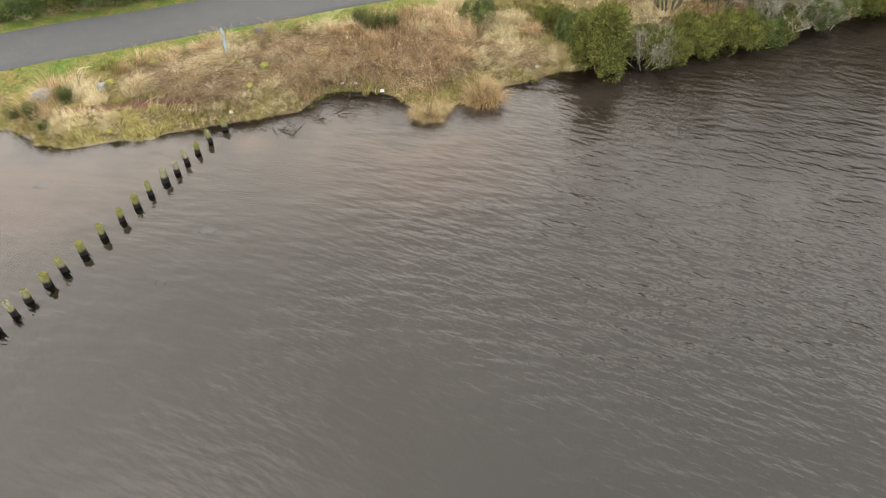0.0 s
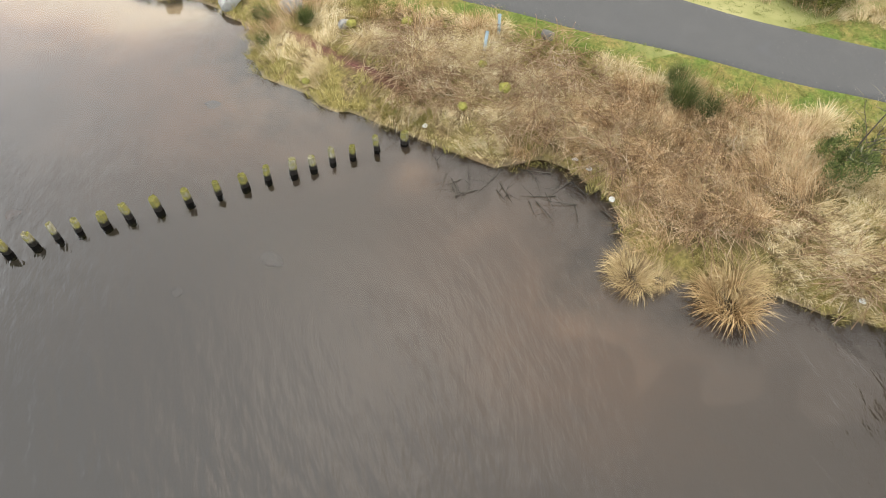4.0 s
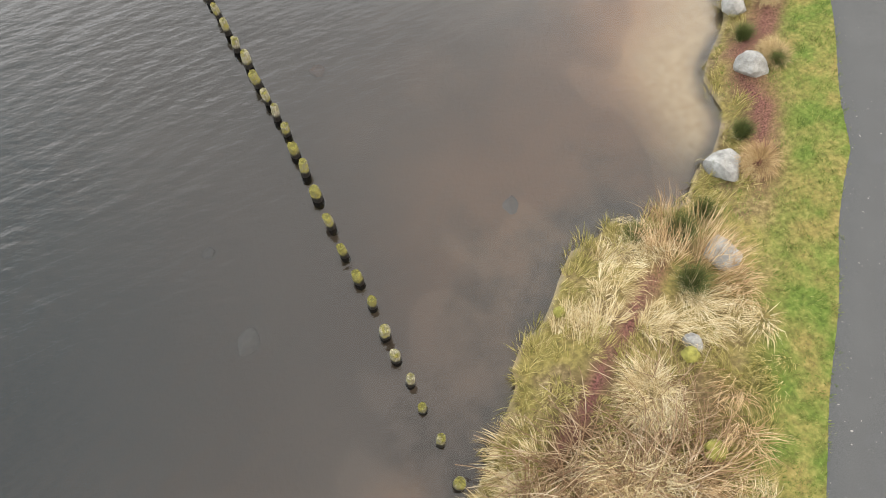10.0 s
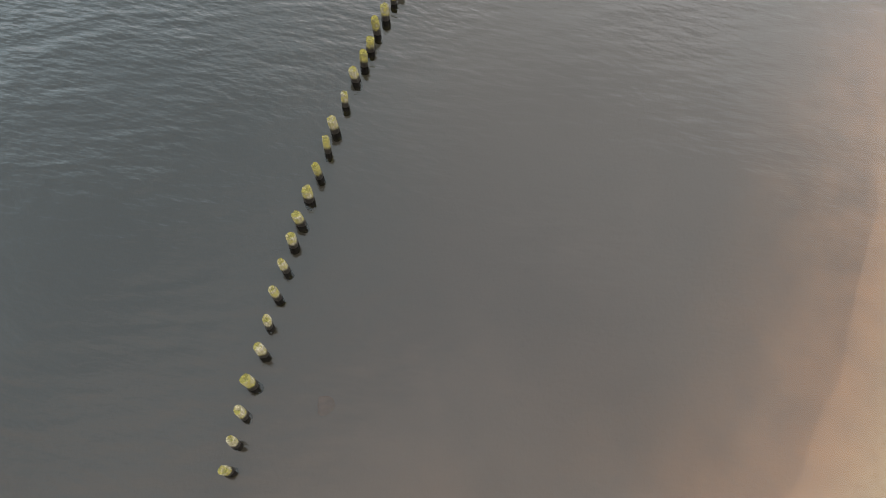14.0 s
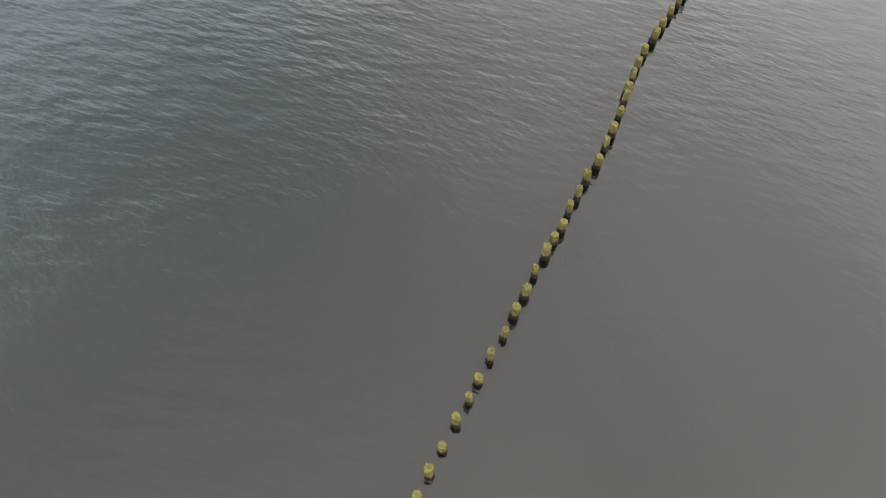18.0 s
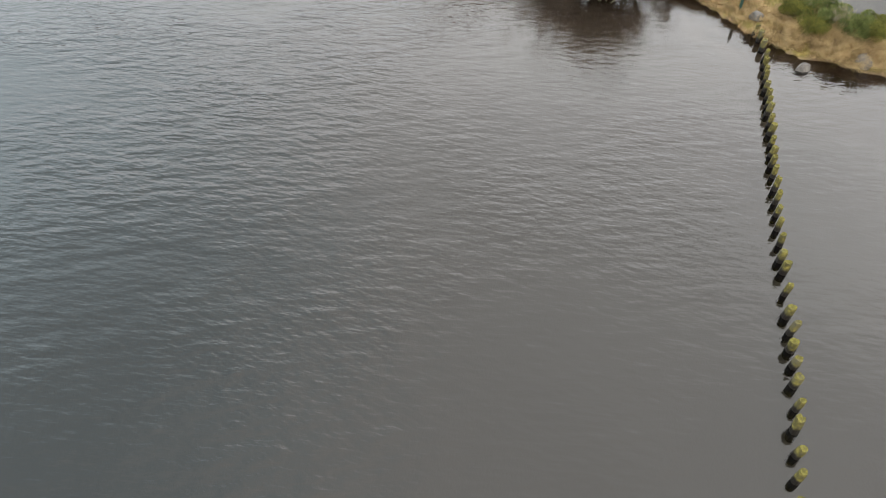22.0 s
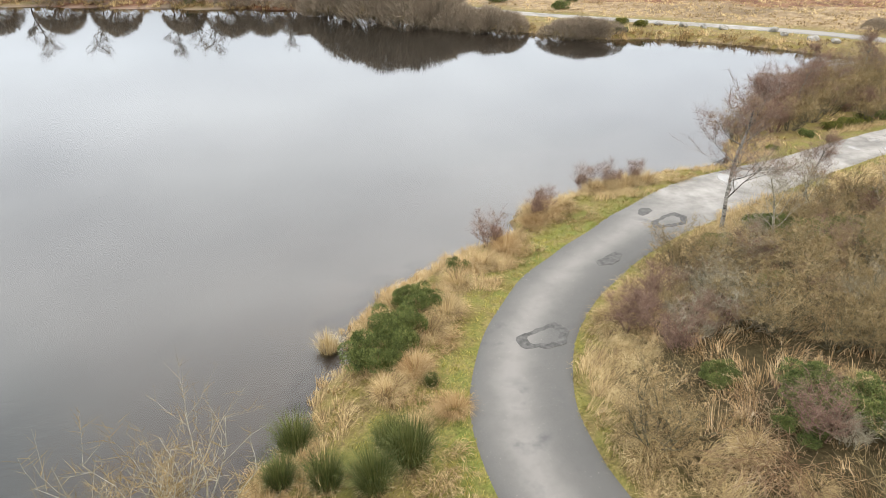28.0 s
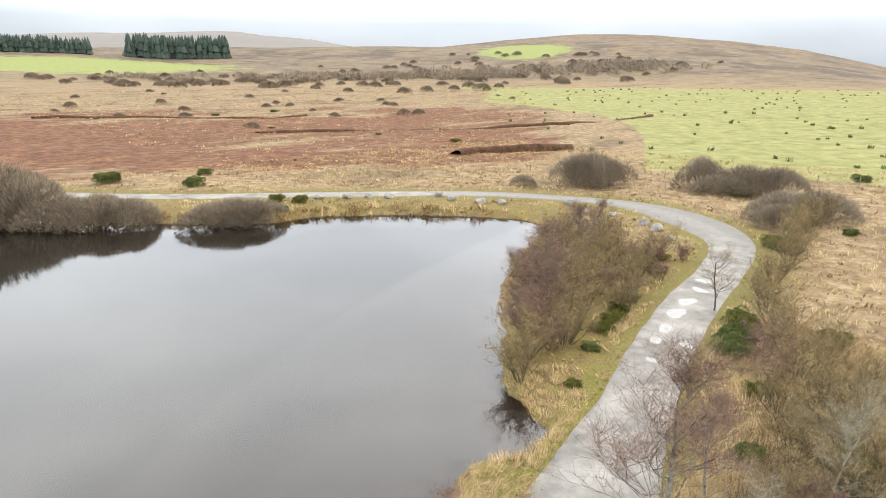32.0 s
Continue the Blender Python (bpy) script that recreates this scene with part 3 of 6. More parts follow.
def quad_mesh(name, co, faces, material):
    """A mesh from arrays of points and of faces that all have as many corners."""
    me = bpy.data.meshes.new(name)
    n, k = faces.shape
    me.vertices.add(len(co))
    me.vertices.foreach_set("co", np.ascontiguousarray(co, np.float32).ravel())
    me.loops.add(n * k)
    me.loops.foreach_set("vertex_index", np.ascontiguousarray(faces, np.int32).ravel())
    me.polygons.add(n)
    me.polygons.foreach_set("loop_start", np.arange(0, n * k, k, dtype=np.int32))
    me.update(calc_edges=True)
    me.materials.append(material)
    return me


xs, ys = grid_lines(-14, 34, 0.3, 4300), grid_lines(-20, 132, 0.3, 4300)
xs = np.concatenate([xs[xs < -14], np.arange(-14, 34, 0.4), np.arange(34, 90, 0.9), np.arange(90, 330, 4.0), 330 + 4 * (xs[xs > 34.3] - 34)])
ys = np.concatenate([ys[ys < -20], np.arange(-20, 13, 0.35), np.arange(13, 78, 1.2), np.arange(78, 130, 0.4), np.arange(130, 215, 0.9), np.arange(215, 420, 4.0), 420 + 4 * (ys[ys > 132.3] - 132)])
gx, gy = np.meshgrid(xs, ys)
height, masks, shore_d, road_d = land(gx, gy)
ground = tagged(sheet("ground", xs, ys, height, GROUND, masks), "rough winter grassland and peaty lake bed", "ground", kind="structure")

# the lake's surface
wx = np.concatenate([np.linspace(-200, -22, 60), np.arange(-20, 28, 1.0), np.linspace(29, 70, 21)])
wy = np.concatenate([np.linspace(-80, -14, 30), np.arange(-12, 122, 1.0), np.linspace(123, 245, 61)])
hx, hy = np.meshgrid(wx, wy)
off_shore = -line_distance(hx.ravel(), hy.ravel(), SHORE, True)[0].reshape(hx.shape)
ripple = {"ripple": 0.012 + 0.98 * (1 - step(hy, 84, 112)) * (1 - 0.45 * step(hx, 2, 9)) * (1 + 0.5 * (1 - step(hx, -12, -4)) * (1 - step(hy, 4, 14))) * (0.8 + 0.2 * step(off_shore, 1, 10)) * (0.55 + 0.45 * step(-hx, -2, 12))}
ripple["murk"] = land(hx, hy)[1]["murk"]
lake = tagged(sheet("water", wx, wy, np.zeros(hx.shape), WATER, ripple), "rippled grey-brown peaty lake water", "lake", kind="structure")
lake.visible_shadow = False


def road_strip():
    """The road's top, with its crown, its worn wheel tracks and its ragged edges."""
    seg = np.hypot(*np.diff(ROAD, axis=0).T)
    s_all = np.concatenate([[0], np.cumsum(seg)])
    s = np.arange(0, s_all[-1], 0.4)
    cx, cy = np.interp(s, s_all, ROAD[:, 0]), np.interp(s, s_all, ROAD[:, 1])
    tx, ty = np.gradient(cx), np.gradient(cy)
    ln = np.hypot(tx, ty)
    nx_, ny_ = -ty / ln, tx / ln
    across = np.linspace(-1, 1, 15)
    half = road_half(s)
    u = across[None, :] * half[:, None]
    u[:, 0] -= 0.14 * waves(s, s * 0, 0.5, 71)
    u[:, -1] += 0.14 * waves(s, s * 0, 0.5, 72)
    X, Y = cx[:, None] + nx_[:, None] * u, cy[:, None] + ny_[:, None] * u
    Z = ROAD_HEIGHT + 0.03 * (1 - across[None, :] ** 2) - 0.1 * (np.abs(across[None, :]) > 0.99) + 0 * X
    i = np.arange(X.size).reshape(X.shape)
    quads = np.stack([i[:-1, :-1], i[1:, :-1], i[1:, 1:], i[:-1, 1:]], -1).reshape(-1, 4)
    me = quad_mesh("road", np.stack([X, Y, Z], -1).reshape(-1, 3), quads[:, ::-1], ASPHALT)
    pale = (0.22 + 0.62 * np.exp(-((u - 0.35) / 0.75) ** 2)) * step(cy, 84, 92)[:, None] + 0.55 * step(cx, 12, 22)[:, None] * step(cy, 100, 112)[:, None]
    a = me.attributes.new("pale", "FLOAT", "POINT")
    a.data.foreach_set("value", np.ascontiguousarray(np.clip(pale, 0, 1).ravel(), np.float32))
    worn = step(cx, 13, 20)[:, None] * step(cy, 108, 114)[:, None] * (1 - step(cx, 60, 70))[:, None] + 0 * u
    a = me.attributes.new("worn", "FLOAT", "POINT")
    a.data.foreach_set("value", np.ascontiguousarray(worn.ravel(), np.float32))
    return tagged(new("road", me), "narrow worn grey asphalt road with pale wheel tracks", "road", kind="structure")


road_strip()


def part(name, bm, material, parent=None, label=""):
    """A bmesh as one mesh object under a thing."""
    me = bpy.data.meshes.new(name)
    bm.to_mesh(me)
    bm.free()
    me.materials.append(material)
    ob = new(name, me)
    if parent:
        ob.parent = parent
    return tagged(ob, label)


# ---- the row of old timber posts ----
POST_LINE = [(2.97, 1.81), (2.79, 6.82), (2.59, 12.03), (2.17, 16.87), (2.15, 22.24), (2.46, 26.87), (2.85, 31.62), (3.11, 35.94), (3.42, 40.45), (3.77, 44.76), (3.77, 49.10), (4.58, 54.31), (5.57, 59.32), (6.67, 64.20), (7.30, 69.00), (7.90, 73.60), (8.50, 77.90), (9.10, 82.30), (9.00, 83.60)]
GAPS_SOUTH = [90, 79, 62, 63, 61, 77, 69, 77, 86, 86, 81, 66, 71, 56, 62, 68, 74, 69, 71, 72, 72, 62, 71, 73, 81, 68, 91, 94, 60, 58, 70, 61, 70, 61, 85, 66, 62, 60, 84, 82, 58, 65, 74, 60, 44, 60, 66, 67, 63, 56, 63, 69, 70, 63, 69, 66, 54, 49, 57, 60]
GAPS_NORTH = [67, 72, 74, 62, 76, 59, 51, 57, 61, 72, 81, 73, 70, 70, 64, 83, 90, 84, 78, 97, 56, 63, 60, 75, 68, 73, 76, 77, 70, 71, 66, 72, 64, 54, 59, 62, 86, 90, 50, 71, 71, 71, 61, 71, 71, 61, 60, 63, 71, 61, 71, 50, 61, 60, 61, 61, 61, 61, 81, 81, 54]


def post_mesh(seed, radius, top):
    """A stump of a round pile with a split, worn head."""
    r = random.Random(seed)
    bm = bmesh.new()
    rings = []
    n = 10
    lobes = [r.uniform(0.88, 1.1) for _ in range(n)]
    for h, k in ((-1.2, 1.0), (0.0, 1.0), (0.2, 0.97), (top - 0.05, 0.94), (top, 0.82)):
        ring = []
        for i in range(n):
            a = i * math.tau / n
            rr = radius * k * lobes[i] * (1 + r.uniform(-0.04, 0.04))
            ring.append(bm.verts.new((rr * math.cos(a), rr * math.sin(a), h + (r.uniform(-0.035, 0.03) if h >= top - 0.06 else 0))))
        rings.append(ring)
    for lo, hi in zip(rings[:-1], rings[1:]):
        for i in range(n):
            bm.faces.new((lo[i], lo[(i + 1) % n], hi[(i + 1) % n], hi[i]))
    mid = bm.verts.new((r.uniform(-0.03, 0.03), r.uniform(-0.03, 0.03), top - r.uniform(0.0, 0.06)))
    for i in range(n):
        bm.faces.new((rings[-1][i], rings[-1][(i + 1) % n], mid))
    return bm


def posts():
    line = smooth_line(POST_LINE, False, 12)
    s_all = np.concatenate([[0], np.cumsum(np.hypot(*np.diff(line, axis=0).T))])
    gaps = GAPS_SOUTH + GAPS_NORTH
    s = np.concatenate([[0], np.cumsum(np.array(gaps) / 100)])
    s = s * s_all[-1] / s[-1]
    r = random.Random(4)
    kinds = []
    for k in range(9):
        bm = post_mesh(k, 0.105 + 0.011 * (k % 4), 0.5)
        me = bpy.data.meshes.new("post")
        bm.to_mesh(me)
        bm.free()
        me.materials.append(TIMBER)
        kinds.append(me)
    for k, v in enumerate(s):
        x, y = np.interp(v, s_all, line[:, 0]), np.interp(v, s_all, line[:, 1])
        ob = new("post", kinds[r.randrange(9)])
        ob.matrix_world = pose(x + r.uniform(-0.03, 0.03), y, 0, r.uniform(-5, 5), r.uniform(-5, 5), r.uniform(0, 360)) @ Matrix.Diagonal((1, 1, r.uniform(0.86, 1.14), 1))
        tagged(ob, "weathered round timber post with a mossy top in the lake", "post", "row of old posts across the lake")


posts()


# ---- plants: builders ----
def unit(v):
    return v / np.maximum(np.linalg.norm(v, axis=-1, keepdims=True), 1e-9)


def blades(base, way, length, lean, width, rng):
    """Bent blades as arrays: base points, the way each leans, its length, how far it leans (radians) and its width."""
    n = len(base)
    w3 = np.concatenate([way, np.zeros((n, 1))], 1)
    up = np.array([0, 0, 1.0])
    L, a = length[:, None], lean[:, None]
    mid = base + 0.55 * L * (np.sin(a * 0.55) * w3 + np.cos(a * 0.55) * up)
    tip = mid + 0.45 * L * (np.sin(a * 1.35) * w3 + np.cos(a * 1.35) * up)
    turn = rng.uniform(-0.9, 0.9, n)
    side = np.stack([-way[:, 1] * np.cos(turn) + way[:, 0] * np.sin(turn), way[:, 0] * np.cos(turn) + way[:, 1] * np.sin(turn), 0.35 * np.sin(turn * 3)], 1)
    s = side * (np.asarray(width).reshape(-1, 1) * 0.5)
    co = np.stack([base - s, base + s, mid - s * 0.85, mid + s * 0.85, tip], 1).reshape(-1, 3)
    k = np.arange(n)[:, None] * 5
    tri = np.stack([k + np.array([[0, 1, 3]]), k + np.array([[0, 3, 2]]), k + np.array([[2, 3, 4]])], 1).reshape(-1, 3)
    return co, tri


def scatter(box, count, seed, keep):
    """Random places on the land inside a box, kept where keep(x, y, shore, road, z) says so."""
    r = np.random.RandomState(seed)
    x, y = r.uniform(box[0], box[1], count), r.uniform(box[2], box[3], count)
    z, m, d, rd = land(x, y)
    ok = keep(x, y, d, rd, z) & (m["litter"] < 0.2)
    return np.stack([x[ok], y[ok], z[ok]], 1)


def tufts(name, centres, per, spread, length, width, lean, material, seed, label, swept=None, category="grass"):
    """Tussocks of blades round the centres, as one object of stuff. swept: (angle, strength) of the common lie."""
    r = np.random.RandomState(seed)
    n = len(centres)
    c = np.repeat(centres, per, 0)
    a = r.uniform(0, math.tau, n * per)
    rad = spread * np.sqrt(r.uniform(0, 1, n * per))
    size = np.repeat(r.uniform(0.6, 1.3, n), per)
    base = c + np.stack([np.cos(a) * rad * size, np.sin(a) * rad * size, -0.03 + 0 * a], 1)
    lie = np.repeat(r.uniform(-0.7, 0.7, n) + 3.4 * waves(centres[:, 0], centres[:, 1], 1.3, seed), per)
    pull = np.repeat(r.uniform(0.7, 3.0, n), per)
    way = np.stack([np.cos(a) + pull * np.cos(lie), np.sin(a) + pull * np.sin(lie)], 1)
    if swept:
        way += np.array([math.cos(swept[0]), math.sin(swept[0])]) * swept[1]
    way = unit(way + r.normal(0, 0.3, way.shape))
    L = length * size * r.uniform(0.55, 1.25, n * per)
    co, tri = blades(base, way, L, np.clip(r.normal(lean, 0.3, n * per), 0.05, 1.9), width * r.uniform(0.6, 1.4, n * per), r)
    return tagged(new(name, quad_mesh(name, co, tri, material)), label, category, kind="stuff")


class Wood:
    """Gathers tapered branches and thin twigs, and makes meshes of them."""

    def __init__(self, seed):
        self.r = random.Random(seed)
        self.tubes, self.twigs = [], []

    def grow(self, p, way, length, radius, level, bend=0.25, kids=4, rise=0.12, twig=0.35, twigs=3):
        r = self.r
        steps = 4 if level > 1 else 3
        d = Vector(way).normalized()
        q = Vector(p)
        pts = [q.copy()]
        for _ in range(steps):
            d = (d + Vector((r.uniform(-1, 1), r.uniform(-1, 1), r.uniform(-0.6, 0.8))) * bend + Vector((0, 0, rise))).normalized()
            q = q + d * length / steps
            pts.append(q.copy())
        radii = [radius * (1 - 0.72 * k / steps) for k in range(steps + 1)]
        for k in range(steps):
            self.tubes.append((pts[k], pts[k + 1], radii[k], radii[k + 1]))
        if level > 0:
            for k in range(kids):
                t = r.uniform(0.25, 1.0) * steps
                i = min(int(t), steps - 1)
                at = pts[i].lerp(pts[i + 1], t - i)
                side = Vector((r.uniform(-1, 1), r.uniform(-1, 1), r.uniform(-0.25, 0.7))).normalized()
                self.grow(at, d * 0.55 + side * 0.8, length * r.uniform(0.45, 0.7), radii[i] * 0.62, level - 1, bend, kids, rise, twig, twigs)
        else:
            for k in range(twigs * steps):
                i = r.randrange(steps)
                at = pts[i].lerp(pts[i + 1], r.random())
                side = Vector((r.uniform(-1, 1), r.uniform(-1, 1), r.uniform(-0.4, 0.9))).normalized()
                self.twigs.append((at, at + (d * 0.5 + side).normalized() * twig * r.uniform(0.5, 1.3), max(0.004, radius * 0.5)))

    def branch_mesh(self, name, material, sides=3):
        co, faces = [], []
        for a, b, ra, rb in self.tubes:
            d = (b - a).normalized()
            u = d.orthogonal().normalized()
            v = d.cross(u)
            k = len(co)
            for p, rad in ((a, ra), (b, rb)):
                for i in range(sides):
                    t = i * math.tau / sides
                    co.append(p + (u * math.cos(t) + v * math.sin(t)) * rad)
            for i in range(sides):
                j = (i + 1) % sides
                faces.append((k + i, k + j, k + sides + j, k + sides + i))
        me = quad_mesh(name, np.array(co), np.array(faces), material)
        me.polygons.foreach_set("use_smooth", np.ones(len(faces), bool))
        return me

    def twig_mesh(self, name, material, thick=1.0):
        co, faces = [], []
        for a, b, w in self.twigs:
            d = b - a
            s = d.cross(Vector((self.r.uniform(-1, 1), self.r.uniform(-1, 1), self.r.uniform(-1, 1)))).normalized() * w * thick
            k = len(co)
            m = a.lerp(b, 0.5) + s * self.r.uniform(-3, 3)
            co += [a - s, a + s, m - s * 0.7, m + s * 0.7, b]
            faces += [(k, k + 1, k + 3), (k, k + 3, k + 2), (k + 2, k + 3, k + 4)]
        return quad_mesh(name, np.array(co), np.array(faces), material)


def thing(name, meshes, label, category, group=""):
    """A thing made of parts: an empty at its base with meshes under it. meshes: (part name, mesh, label)."""
    e = new(name)
    last = None
    for part_name, me, text in meshes:
        ob = new(part_name, me)
        ob.parent = last if part_name == "crown" and last else e
        last = ob
        tagged(ob, text)
    return tagged(e, label, category, group)


def shrub_meshes(seed, height, stems, bark, twig_mat, level=2, kids=4, twigs=3, spread=0.9, twig=0.35, thick=1.0):
    """A many-stemmed bare shrub, a metre or more high."""
    w = Wood(seed)
    for _ in range(stems):
        a = w.r.uniform(0, math.tau)
        out = w.r.uniform(0.15, 1.0) * spread
        w.grow((math.cos(a) * 0.2, math.sin(a) * 0.2, -0.15), (math.cos(a) * out, math.sin(a) * out, 1), height * w.r.uniform(0.55, 0.8), 0.028 * height / 2, level, 0.3, kids, 0.1, twig, twigs)
    return [("branchwork", w.branch_mesh("branchwork", bark), ""), ("crown", w.twig_mesh("crown", twig_mat, thick), "")]


def dome_meshes(seed, bark, material, count=8000):
    """A rounded winter shrub seen from afar: short stems under a dome of fine upright twigs."""
    w = Wood(seed)
    for _ in range(7):
        a = w.r.uniform(0, math.tau)
        w.grow((0, 0, -0.1), (math.cos(a) * 0.9, math.sin(a) * 0.9, 1), 0.95, 0.04, 1, 0.25, 2, 0.15, 0.3, 2)
    r = np.random.RandomState(seed)
    a, q = r.uniform(0, math.tau, count), np.sqrt(r.uniform(0, 1, count))
    lob = 1 + 0.25 * np.sin(3 * a + seed) + 0.15 * np.sin(5 * a + 2 * seed)
    h = np.sqrt(np.maximum(1 - q ** 2, 0.02)) * r.uniform(0.25, 1.0, count) ** 0.5
    p = np.stack([np.cos(a) * q * lob * 1.05, np.sin(a) * q * lob * 1.05, 0.0 + 1.15 * h], 1)
    d = unit(np.stack([np.cos(a) * q, np.sin(a) * q, 0.9 + 0 * a], 1) + r.normal(0, 0.35, (count, 3)))
    s = unit(np.cross(d, r.normal(0, 1, (count, 3)))) * 0.0075
    L = r.uniform(0.1, 0.26, count)[:, None]
    co = np.stack([p - s, p + s, p + d * L], 1).reshape(-1, 3)
    return [("branchwork", w.branch_mesh("branchwork", bark), ""), ("crown", quad_mesh("crown", co, np.arange(3 * count).reshape(-1, 3), material), "")]


def spiky_mesh(name, seed, clumps, count, length, width, material, squash=0.8, rise=1.0):
    """Dense evergreen foliage: short spikes that stand out from a heap of rounded clumps."""
    r = np.random.RandomState(seed)
    cs = []
    for k in range(clumps):
        a, d = r.uniform(0, math.tau), 0.72 * math.sqrt(r.uniform(0, 1))
        h = r.uniform(0, 1)
        d *= 1 - 0.7 * h * (rise > 1)
        cs.append((math.cos(a) * d, math.sin(a) * d, 0.1 + 0.56 * rise * h, r.uniform(0.12, 0.36)))
    cs = np.array(cs)
    pick = r.randint(0, clumps, count)
    n = unit(r.normal(0, 1, (count, 3)) + np.array([0, 0, 0.45]))
    depth = r.uniform(0.55, 1.0, count) ** 0.5
    p = cs[pick, :3] + n * (cs[pick, 3] * depth)[:, None] * np.array([1, 1, squash])
    keep = p[:, 2] > 0.02
    p, n = p[keep], n[keep]
    m = len(p)
    d = unit(n + r.normal(0, 0.7, (m, 3)) + np.array([0, 0, 0.25]))
    L = length * r.uniform(0.5, 1.4, m)[:, None]
    s = unit(np.cross(d, r.normal(0, 1, (m, 3)))) * width * 0.5 * r.uniform(0.6, 1.3, m)[:, None]
    co = np.stack([p - s, p + s, p + d * L], 1).reshape(-1, 3)
    return quad_mesh(name, co, np.arange(3 * m).reshape(-1, 3), material)


def gorse_meshes(seed, material, clumps=34, count=15000, rise=1.0):
    w = Wood(seed + 50)
    for _ in range(9):
        a = w.r.uniform(0, math.tau)
        w.grow((0, 0, -0.1), (math.cos(a) * 0.7, math.sin(a) * 0.7, 1), 0.7, 0.025, 1, 0.3, 3, 0.1, 0.2, 1)
    return [("stem_base", w.branch_mesh("stem_base", TWIG), ""), ("foliage", spiky_mesh("foliage", seed, clumps, count, 0.085, 0.021, material, 0.85, rise), "")]


def broom_meshes(seed, material, count=1500, height=1.0, base_mat=None):
    """Upright green switches that spread from one root."""
    r = np.random.RandomState(seed)
    a = r.uniform(0, math.tau, count)
    rad = 0.34 * np.sqrt(r.uniform(0, 1, count))
    base = np.stack([np.cos(a) * rad, np.sin(a) * rad, 0 * a - 0.05 + r.uniform(0, 0.35, count) * height], 1)
    co, tri = blades(base, np.stack([np.cos(a), np.sin(a)], 1), height * r.uniform(0.3, 1.0, count), np.abs(r.normal(0.5, 0.42, count)), 0.0075 * r.uniform(0.7, 1.4, count), r)
    parts = [("green_top", quad_mesh("green_top", co, tri, material), "")]
    n = count // 4
    base = np.stack([np.cos(a[:n]) * 0.2, np.sin(a[:n]) * 0.2, 0 * a[:n] - 0.05], 1)
    co, tri = blades(base, np.stack([np.cos(a[:n]), np.sin(a[:n])], 1), height * r.uniform(0.2, 0.45, n), np.abs(r.normal(0.8, 0.3, n)), 0.03 + 0 * a[:n], r)
    parts.append(("dead_skirt", quad_mesh("dead_skirt", co, tri, base_mat or STRAW), "dry straw-coloured skirt"))
    return parts


def tussock_meshes(seed, material, count=1300, tangle=0.35, wide=0.0095):
    """A big drooping tussock of dry grass."""
    r = np.random.RandomState(seed)
    a = r.uniform(0, math.tau, count)
    rad = 0.34 * np.sqrt(r.uniform(0, 1, count))
    base = np.stack([np.cos(a) * rad, np.sin(a) * rad * 0.8, 0 * a - 0.04], 1)
    lie = r.uniform(0, math.tau)
    way = unit(np.stack([np.cos(a) + 0.6 * math.cos(lie), np.sin(a) + 0.6 * math.sin(lie)], 1) + r.normal(0, tangle, (count, 2)))
    co, tri = blades(base, way, r.uniform(0.3, 0.78, count), np.clip(r.normal(1.2, 0.35, count), 0.1, 1.9), wide * r.uniform(0.6, 1.4, count), r)
    return [("blade_mass", quad_mesh("blade_mass", co, tri, material), "")]


def cane_meshes(seed):
    """A heap of arching dead bramble canes."""
    r = random.Random(seed)
    w = Wood(seed)
    for _ in range(120):
        a, q = r.uniform(0, math.tau), 0.7 * math.sqrt(r.random())
        p = Vector((math.cos(a) * q, math.sin(a) * q, -0.05))
        b = r.uniform(0, math.tau)
        d = Vector((math.cos(b), math.sin(b), r.uniform(0.7, 1.8))).normalized()
        for k in range(5):
            n = p + d * 0.27
            w.tubes.append((p, n, 0.0075, 0.0065))
            if r.random() < 0.8:
                w.twigs.append((n, n + Vector((r.uniform(-1, 1), r.uniform(-1, 1), r.uniform(-0.3, 0.6))).normalized() * 0.2, 0.005))
            p, d = n, (d + Vector((r.uniform(-0.15, 0.15), r.uniform(-0.15, 0.15), -0.42))).normalized()
            if p.z < 0:
                break
    return [("cane_tangle", w.branch_mesh("cane_tangle", BRAMBLE), "")]


def tree_meshes(seed, height, bark, twig_mat, lean=(0.1, 0.05), level=3, kids=4, forks=7, twigs=3, thick=1.0, twig=0.5):
    """A bare tree: trunk with limbs and a crown of fine twigs."""
    w = Wood(seed)
    r = w.r
    p, d = Vector((0, 0, -0.2)), Vector((*lean, 1)).normalized()
    rad = 0.0145 * height
    n = 7
    trunk = []
    for k in range(n):
        q = p + d * height * 0.8 / n
        r2 = rad * (1 - 0.8 / n)
        trunk.append((p.copy(), q.copy(), rad, r2))
        if k >= 1:
            for _ in range(2 if k < 5 else 3):
                a = r.uniform(0, math.tau)
                w.grow(q, (math.cos(a), math.sin(a), r.uniform(0.35, 1.1)), height * r.uniform(0.24, 0.42) * (1.25 - 0.1 * k), r2 * 0.5, level - 1, 0.22, kids, 0.05, twig, twigs)
        p, rad = q, r2
        d = (d + Vector((r.uniform(-0.22, 0.22), r.uniform(-0.22, 0.22), 0.12))).normalized()
    t = Wood(seed)
    t.tubes = trunk
    return [("trunk", t.branch_mesh("trunk", bark, 8), ""), ("limb_frame", w.branch_mesh("limb_frame", bark), ""), ("crown", w.twig_mesh("crown", twig_mat, thick), "")]


